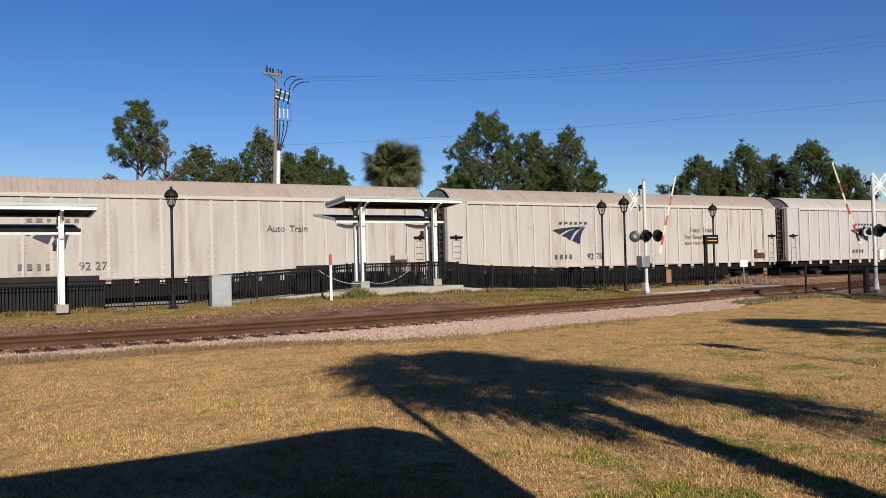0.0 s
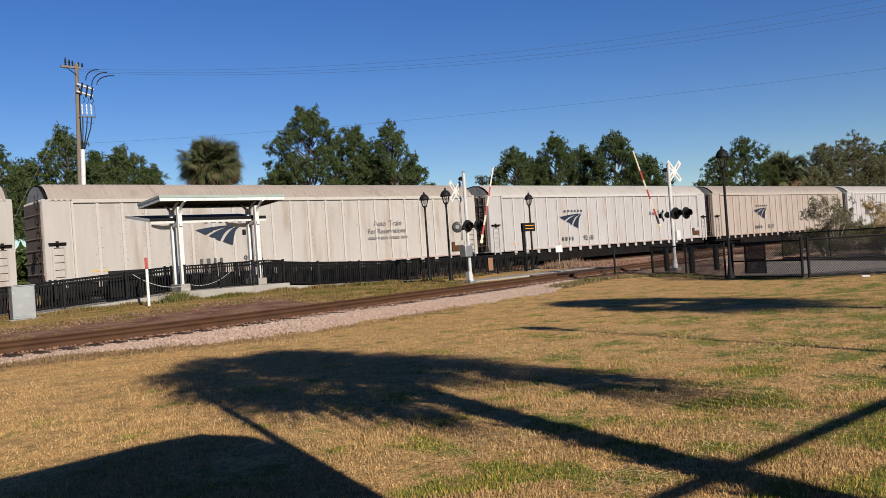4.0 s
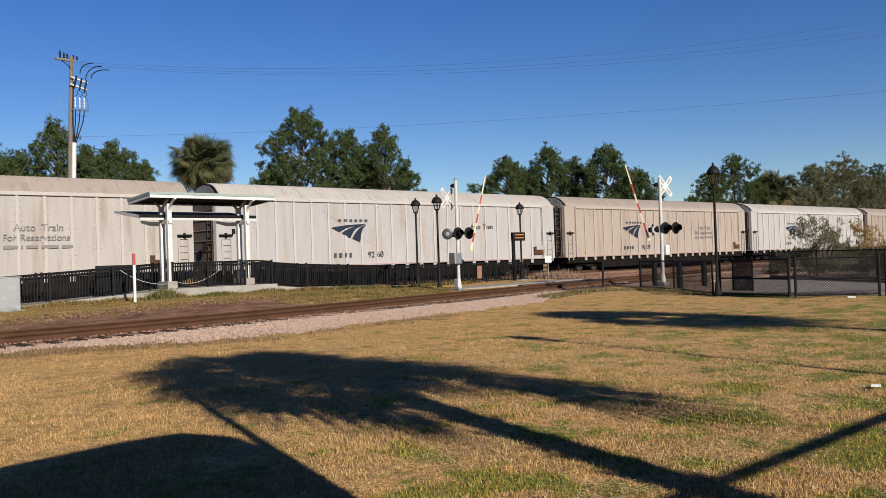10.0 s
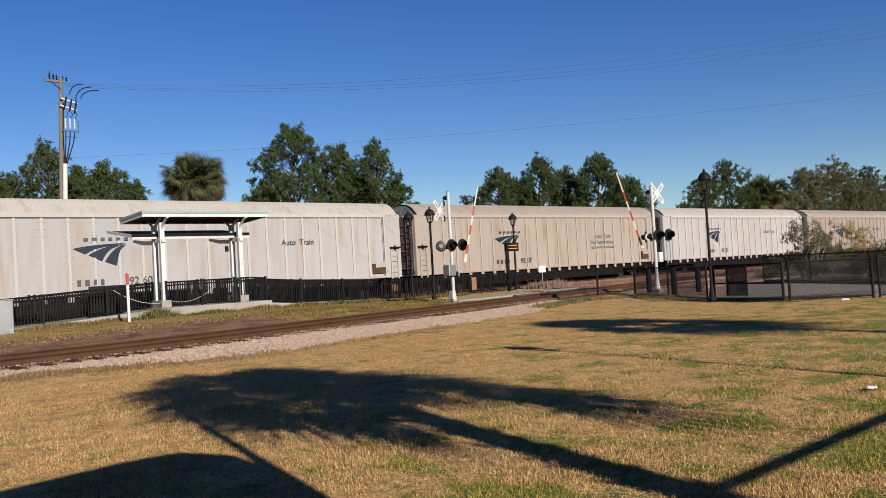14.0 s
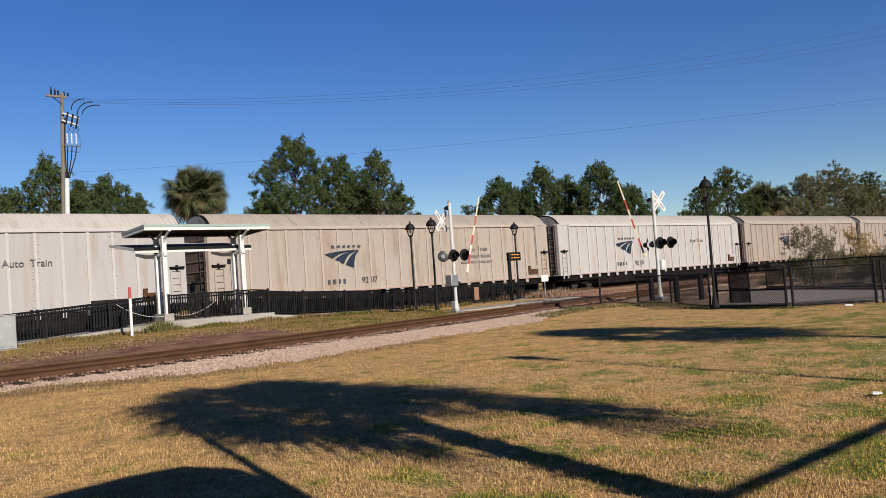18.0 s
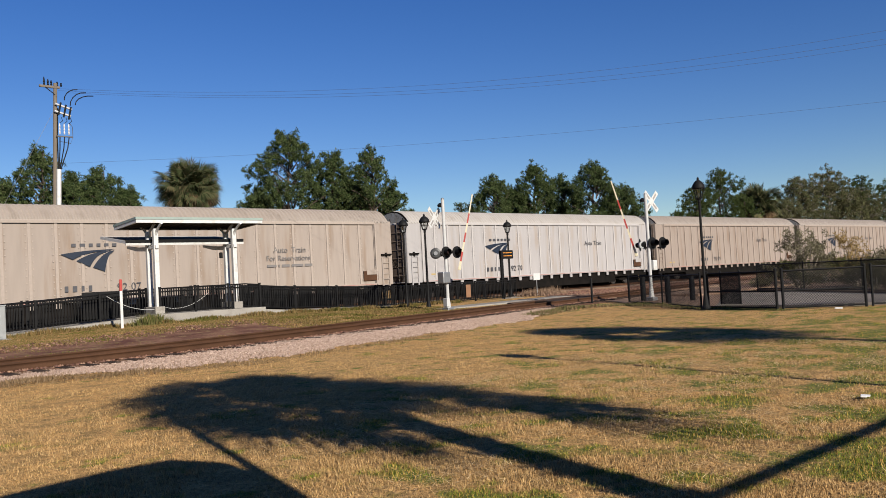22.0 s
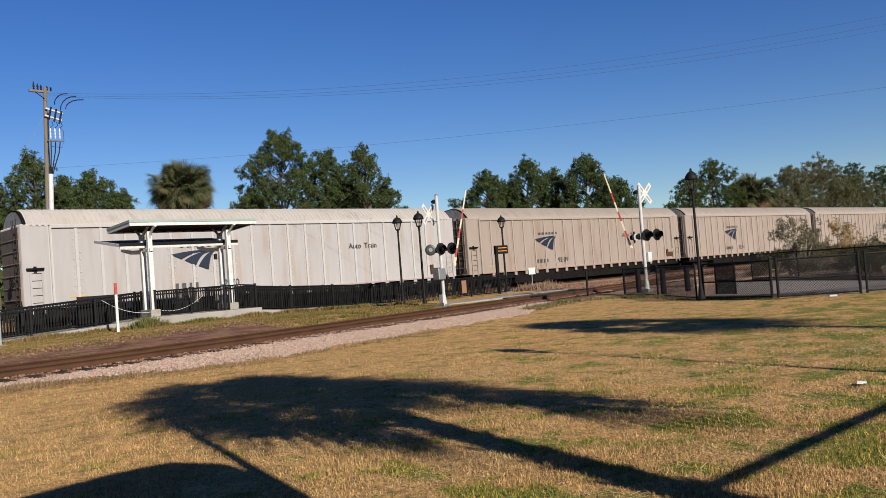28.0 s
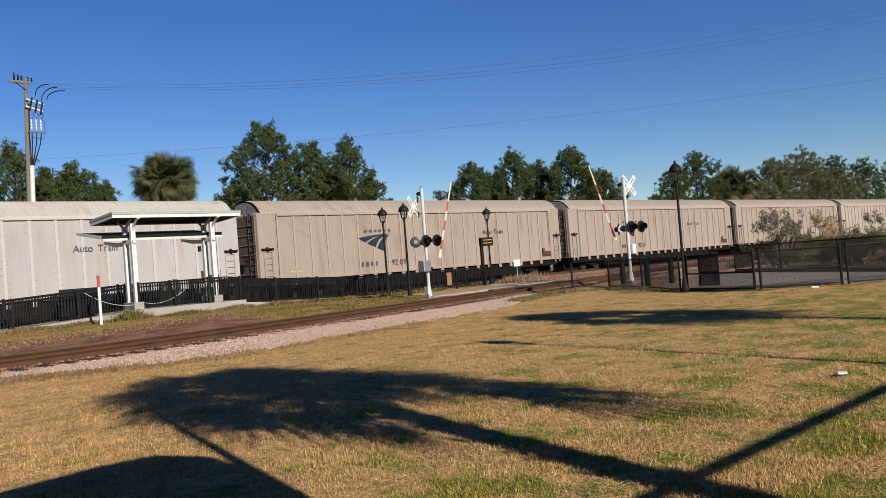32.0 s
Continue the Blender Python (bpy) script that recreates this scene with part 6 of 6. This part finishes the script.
# drooping fronds on both sides of the trunk: bearing, rise, stalk, blade length
DROOP = [(-14, -42, 1.4, 1.1), (0, -56, 2.1, 1.25), (-8, -60, 2.4, 1.2), (2, -62, 2.6, 1.0), (-4, -52, 2.2, 1.1), (6, -50, 1.7, 1.1), (-12, -34, 1.35, 1.1), (4, -20, 1.2, 1.1), (-6, -46, 1.6, 1.2), (10, -30, 1.5, 1.0), (172, -58, 1.8, 1.0), (165, -64, 2.2, 0.9), (186, -48, 1.6, 0.9),
         (170, 4, 1.8, 1.1), (182, -14, 1.75, 1.1), (165, 20, 1.7, 1.1), (190, 10, 1.6, 1.0), (176, -28, 1.5, 1.0), (160, 36, 1.5, 1.1), (178, -4, 1.3, 1.1), (150, 15, 1.5, 1.0), (200, 24, 1.5, 1.0), (168, -36, 1.7, 1.1), (178, -42, 1.35, 1.1), (190, -34, 1.2, 1.1), (172, -52, 1.3, 1.1), (184, -24, 1.9, 1.0), (176, -62, 1.5, 1.0), (172, 48, 1.5, 1.1), (184, 36, 1.7, 1.1), (168, 62, 1.3, 1.1), (192, 52, 1.4, 1.1), (178, 18, 1.95, 1.1), (170, -10, 2.0, 1.0), (186, -6, 1.6, 1.1)]
palm("palm_tree", "tall cabbage palm beside the station building", pose(3.74, -3.05, 0), 6.7, 2.05, 83, fronds=84, dead=8, boots=90, broad=0.05, trunk=0.19, lean=0.85, rise=(-30, 86), fan=0.50, reach=(0.20, 0.50), hang=DROOP)
palm("palm_tree", "tall cabbage palm beside the lawn", pose(14.9, -2.6, 0), 6.9, 2.3, 84, fronds=84, dead=6, trunk=0.15)
# stand-in beam, added out of view to cast the thin line across the lawn
pg = thing("timber_beam_frame", "unseen horizontal timber beam on posts, added for its line shadow", "beam frame")
cube("beam", "timber", pg, (1.9, 13.0, -1.96, -1.90, 2.42, 2.49))
for x in (12.5,):
    cube("post", "timber", pg, (x - 0.05, x + 0.05, -1.98, -1.88, 0, 2.4))

# ---- what moves ----
# seconds, place along the line of the gap behind the first car
RUN = [(0.0, 22.22), (1.0, 19.4), (2.0, 16.5), (4.0, 10.53), (6.0, 4.34), (8.0, -2.17), (10.0, -8.97), (12.0, -16.04), (14.0, -23.21), (16.0, -30.46), (18.0, -37.69), (20.0, -44.81), (22.0, -52.02), (24.0, -59.47), (26.0, -67.02), (28.0, -74.65), (30.0, -82.32), (32.0, -90.01)]


def motions():
    for k, car in enumerate(TRAIN):
        walk(car, [(t, pose(s + CAR * k - CAR / 2, MAIN_Y, RAIL_Z)) for t, s in RUN])
    # the wheels roll without slipping on treads of 0.42 m radius
    turns = []
    for k in range(221):
        t = 32.0 * k / 220
        s = float(np.interp(t, [r[0] for r in RUN], [r[1] for r in RUN]))
        turns.append((t, math.degrees((s - RUN[0][1]) / 0.42)))
    for ob, dx in WHEELS:
        walk(ob, [(t, pose(dx, 0, 0.42, 0, a, 0)) for t, a in turns])


motions()
